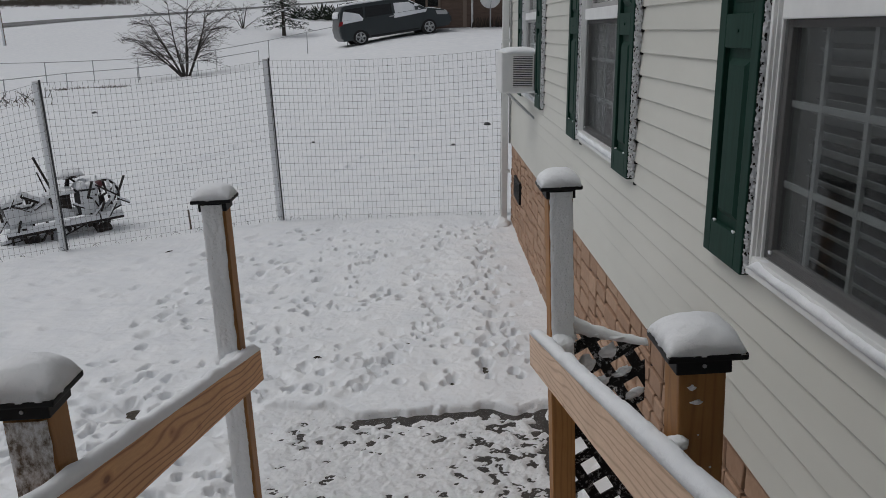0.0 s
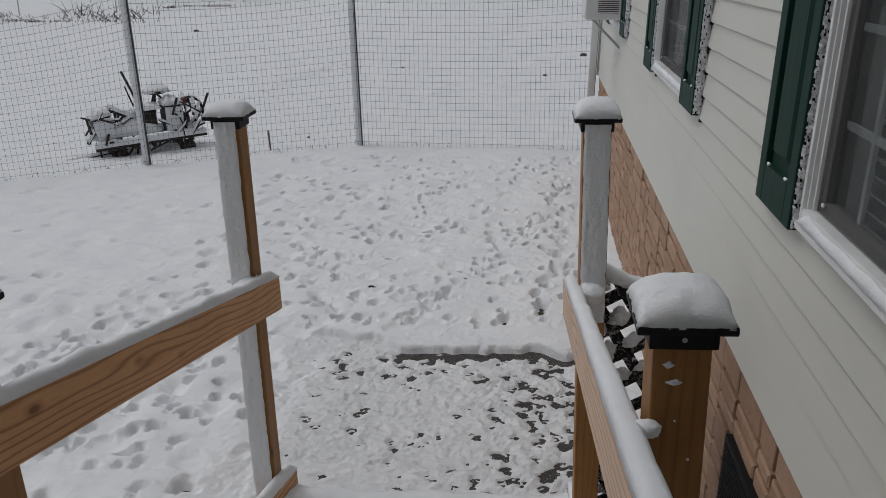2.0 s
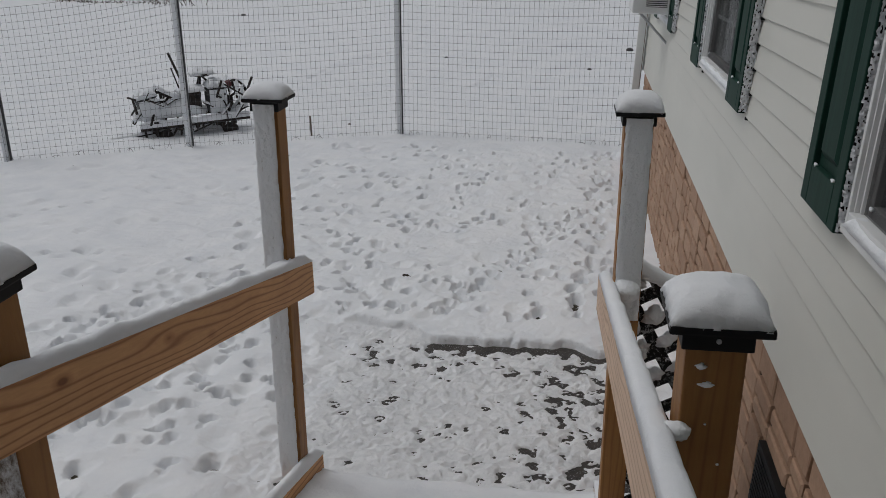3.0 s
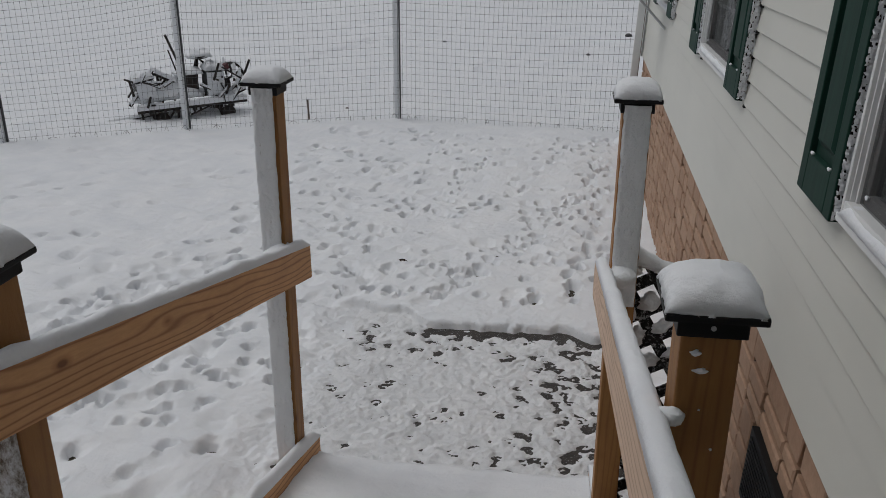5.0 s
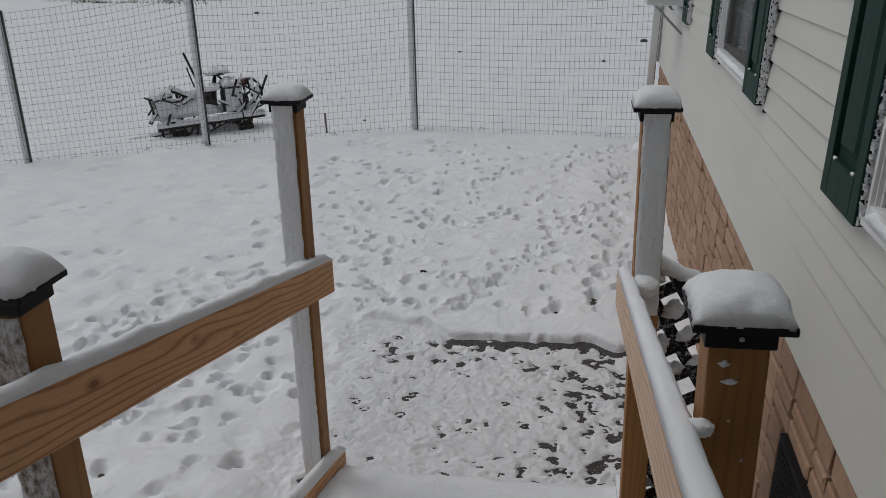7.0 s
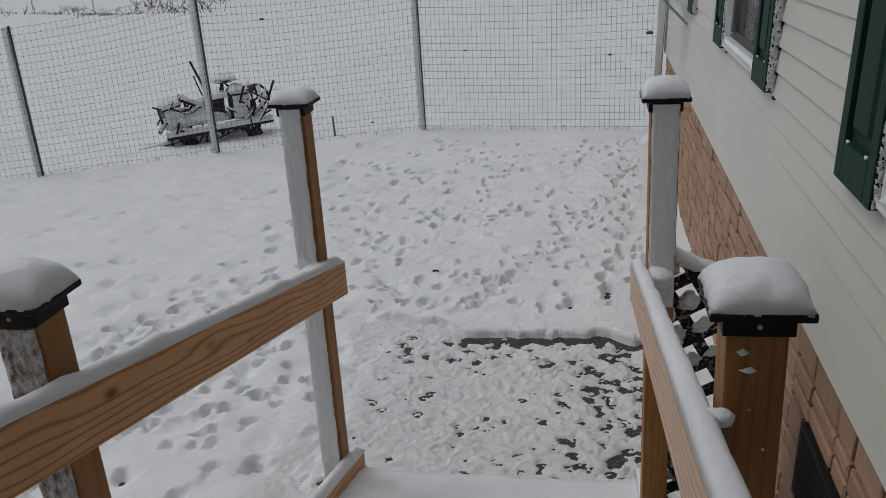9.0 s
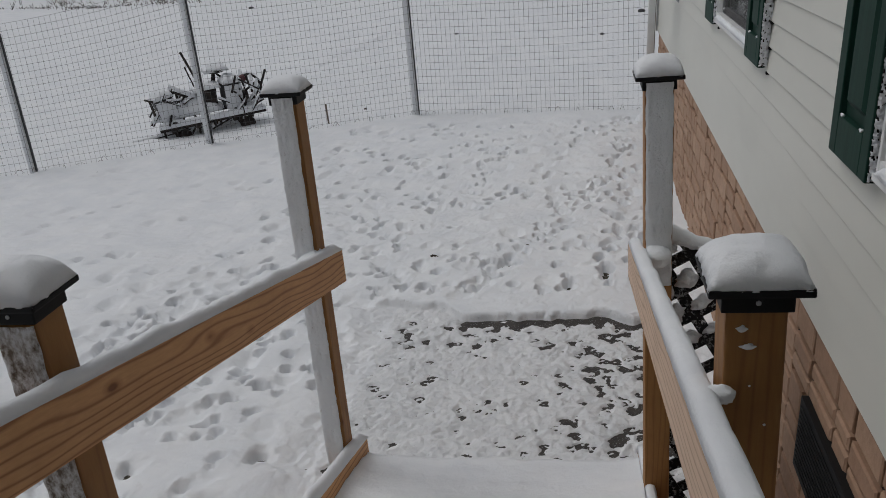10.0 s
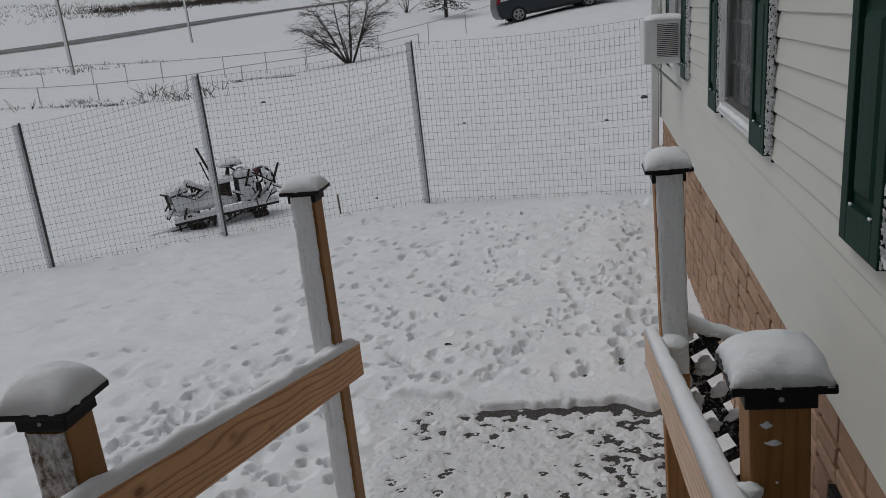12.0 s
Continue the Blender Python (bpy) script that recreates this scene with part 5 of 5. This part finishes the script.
for x, y, s in ((-13.2, 106.0, 2.2), (-11.0, 104.0, 1.8), (-8.5, 100.0, 2.4), (-16.0, 108.0, 1.6)):
    bush = thing("bush", "dark snow-dusted bush far across the field", "bush", (x, y, float(lie(x, y))), group="far bushes")
    rnd = random.Random(int(x * 10))
    v, f, sv, sf = [], [], [], []
    for _ in range(260):
        d = Vector((rnd.gauss(0, 1), rnd.gauss(0, 1), abs(rnd.gauss(0, 0.8)))).normalized()
        p = d * s * rnd.uniform(0.2, 0.8)
        tube(v, f, p, p + d * s * 0.3, 0.10, 0.02, 3)
        if rnd.random() < 0.25:
            tube(sv, sf, p + Vector((0, 0, 0.12)), p + d * s * 0.2 + Vector((0, 0, 0.14)), 0.09, 0.04, 3)
    part("foliage", mesh_from(v, f, NEEDLE), NEEDLE, bush)
    part("snow_dust", mesh_from(sv, sf, SNOW), SNOW, bush)


# ---- field fences, poles, road, rough growth ----
def rail_fence(line, high, gap, label):
    fnc = thing("field_fence", label, "fence", group="field fences")
    net_v, net_f = [], []
    for (xa, ya), (xb, yb) in zip(line, line[1:]):
        n = max(1, round(math.hypot(xb - xa, yb - ya) / gap))
        tops = []
        for k in range(n + 1):
            x, y = xa + (xb - xa) * k / n, ya + (yb - ya) * k / n
            z = float(lie(x, y))
            tops.append(Vector((x, y, z + high)))
            if k < n or (xb, yb) == line[-1]:
                part("post", bar(bmesh.new(), (x, y, z - 0.3), (x, y, z + high + 0.03), 0.020, 6), FENCEPIPE, fnc)
        for a, b in zip(tops, tops[1:]):
            part("top_rail", bar(bmesh.new(), a, b, 0.015, 6), FENCEPIPE, fnc)
    return fnc


FENCEPIPE = GALV
rail_fence([(-3.6, 37.8), (-7.4, 39.3), (-9.6, 38.3), (-13.0, 37.9), (-16.1, 35.6), (-18.8, 35.0), (-23.0, 36.2), (-28.0, 35.8), (-46.0, 38.0)], 1.0, 2.4, "galvanised field fence with a thin top rail")
rail_fence([(-7.5, 37.4), (-10.0, 36.6), (-12.4, 36.0), (-14.4, 33.6), (-15.2, 30.2), (-18.0, 28.6), (-20.4, 28.5), (-23.0, 29.6), (-42.0, 33.0)], 0.68, 2.4, "low galvanised field fence across the snow")
for x, y, h, r in ((-29.8, 44.9, 9.0, 0.11), (-37.9, 76.6, 9.0, 0.12)):
    pole = thing("utility_pole", "grey timber utility pole in the snowy field", "pole", (x, y, float(lie(x, y))), group="utility poles")
    part("pole", bar(bmesh.new(), (0, 0, -0.5), (-0.35, 0, h), r, 10, r * 0.8), TANTRIM, pole)
    part("wind_blown_snow", bar(bmesh.new(), (-0.03, -0.03, 0.0), (-0.37, -0.03, h - 0.1), r * 0.98, 10, r * 0.78), SNOW, pole, "snow blown on the pole")

rv, rf = [], []
P0, P1, P2 = Vector((-74, 30, 0)), Vector((-44, 92, 0)), Vector((-12, 165, 0))
prev = None
for k in range(121):
    t = k / 120
    c = P0 * (1 - t) ** 2 + P1 * 2 * t * (1 - t) + P2 * t * t
    d = ((P1 - P0) * (1 - t) + (P2 - P1) * t).normalized()
    s = Vector((d.y, -d.x, 0)) * 1.55
    for q in (-1, -0.5, 0, 0.5, 1):
        p = c + s * q
        rv.append((p.x, p.y, float(lie(p.x, p.y)) + 0.16 - 0.05 * q * q))
    if k:
        o = len(rv) - 10
        rf += [(o + i, o + i + 1, o + i + 6, o + i + 5) for i in range(4)]
tagged(new("road", mesh_from(rv, rf, ROAD)), "wet grey country road across the snowy fields", "road", kind="structure")

rnd = random.Random(77)
v, f = [], []


def clump(x, y, n, tall, wide):
    for _ in range(n):
        a, b = x + rnd.gauss(0, wide), y + rnd.gauss(0, wide)
        z = float(lie(a, b)) + 0.03
        tube(v, f, Vector((a, b, z)), Vector((a + rnd.gauss(0, tall * 0.5), b + rnd.gauss(0, tall * 0.3), z + tall * rnd.uniform(0.3, 1.0))), 0.009 * (1 + math.hypot(x, y) / 40), 0.004, 3)


for _ in range(10):
    clump(-15.2 + rnd.gauss(0, 1.8), 29.2 + rnd.gauss(0, 1.2), 7, 0.55, 0.3)
# dead grass along the broken edge of the ditch
for line, n in ((((-24.0, 28.0), (-21.3, 27.5), (-16.6, 26.6), (-13.6, 27.4)), 60), (((-14.7, 32.5), (-13.9, 34.2), (-11.9, 33.6)), 26)):
    for (xa, ya), (xb, yb) in zip(line, line[1:]):
        for _ in range(n // (len(line) - 1)):
            t = rnd.random()
            clump(xa + (xb - xa) * t, ya + (yb - ya) * t, 7, 0.13, 0.16)
for _ in range(16):
    clump(rnd.uniform(-19, -13.8), rnd.uniform(27.2, 28.6), 7, 0.22, 0.3)
for _ in range(34):
    clump(rnd.uniform(-42, -30), rnd.uniform(46, 58), 8, 0.35, 0.6)
for _ in range(260):
    s = rnd.random()
    clump(-72 + 20 * s + rnd.gauss(0, 3.5), 117 + 26 * s + rnd.gauss(0, 5), 12, 1.2, 1.0)
for _ in range(80):
    clump(rnd.uniform(-105, -62), rnd.uniform(95, 150), 8, 0.8, 1.2)
for _ in range(160):
    clump(rnd.uniform(-44, -20), rnd.uniform(165, 185), 10, 2.6, 1.4)
tagged(new("dry_weeds", mesh_from(v, f, WEED)), "dry brown weeds and brush standing out of the snow", "weeds", kind="stuff")

# ---- small things on the snow ----
def litter(x, y, s, turn):
    z = float(lie(x, y)) + 0.062
    bm = bmesh.new()
    pts = [(-1, 0), (-0.5, 0.42), (0.2, 0.5), (1, 0.1), (0.3, -0.4), (-0.5, -0.35)]
    vs = [bm.verts.new((a * s, b * s, 0.25 * s * abs(b) + 0.02 * s)) for a, b in pts]
    mid = bm.verts.new((0, 0, 0))
    for i in range(6):
        bm.faces.new((vs[i], vs[(i + 1) % 6], mid))
    bmesh.ops.solidify(bm, geom=bm.faces[:], thickness=0.004)
    ob = new("dead_leaf", mesh_of(bm, LEAF))
    ob.matrix_basis = pose(x, y, z, 25, 10, turn)
    tagged(ob, "curled dead brown leaf lying on the snow", "leaf", "dead leaves")


for k, (x, y, s) in enumerate(((-0.87, 5.72, 0.035), (-3.65, 5.0, 0.03), (-3.1, 5.2, 0.04), (-1.2, 6.5, 0.02), (-3.0, 9.1, 0.05), (-5.2, 8.3, 0.05), (-2.75, 10.9, 0.05), (-0.2, 5.9, 0.02))):
    litter(x, y, s, k * 50)
for x, y, r in ((1.12, 16.2, 0.07), (-9.3, 23.2, 0.075), (0.4, 14.5, 0.04), (-2.2, 15.5, 0.035)):
    bm = bmesh.new()
    bmesh.ops.create_icosphere(bm, subdivisions=2, radius=r)
    for q in bm.verts:
        q.co *= 1 + 0.3 * noise.noise(q.co * 9 / r * 0.1 + Vector((x, y, 0)))
        q.co.z *= 0.6
    ob = new("stone", mesh_of(bm, DARKSTEEL, True))
    ob.location = (x, y, float(lie(x, y)) + 0.062 + r * 0.3)
    tagged(ob, "small dark stone poking out of the snow", "stone", "stones in the field")
stick = new("stick", mesh_of(bar(bmesh.new(), (0, 0, -0.05), (-0.02, 0, 0.26), 0.012, 6), OLDWOOD))
stick.location = (-3.05, 10.2, float(lie(-3.05, 10.2)) + 0.05)
tagged(stick, "short dark stake standing in the snow by the fence", "stake")
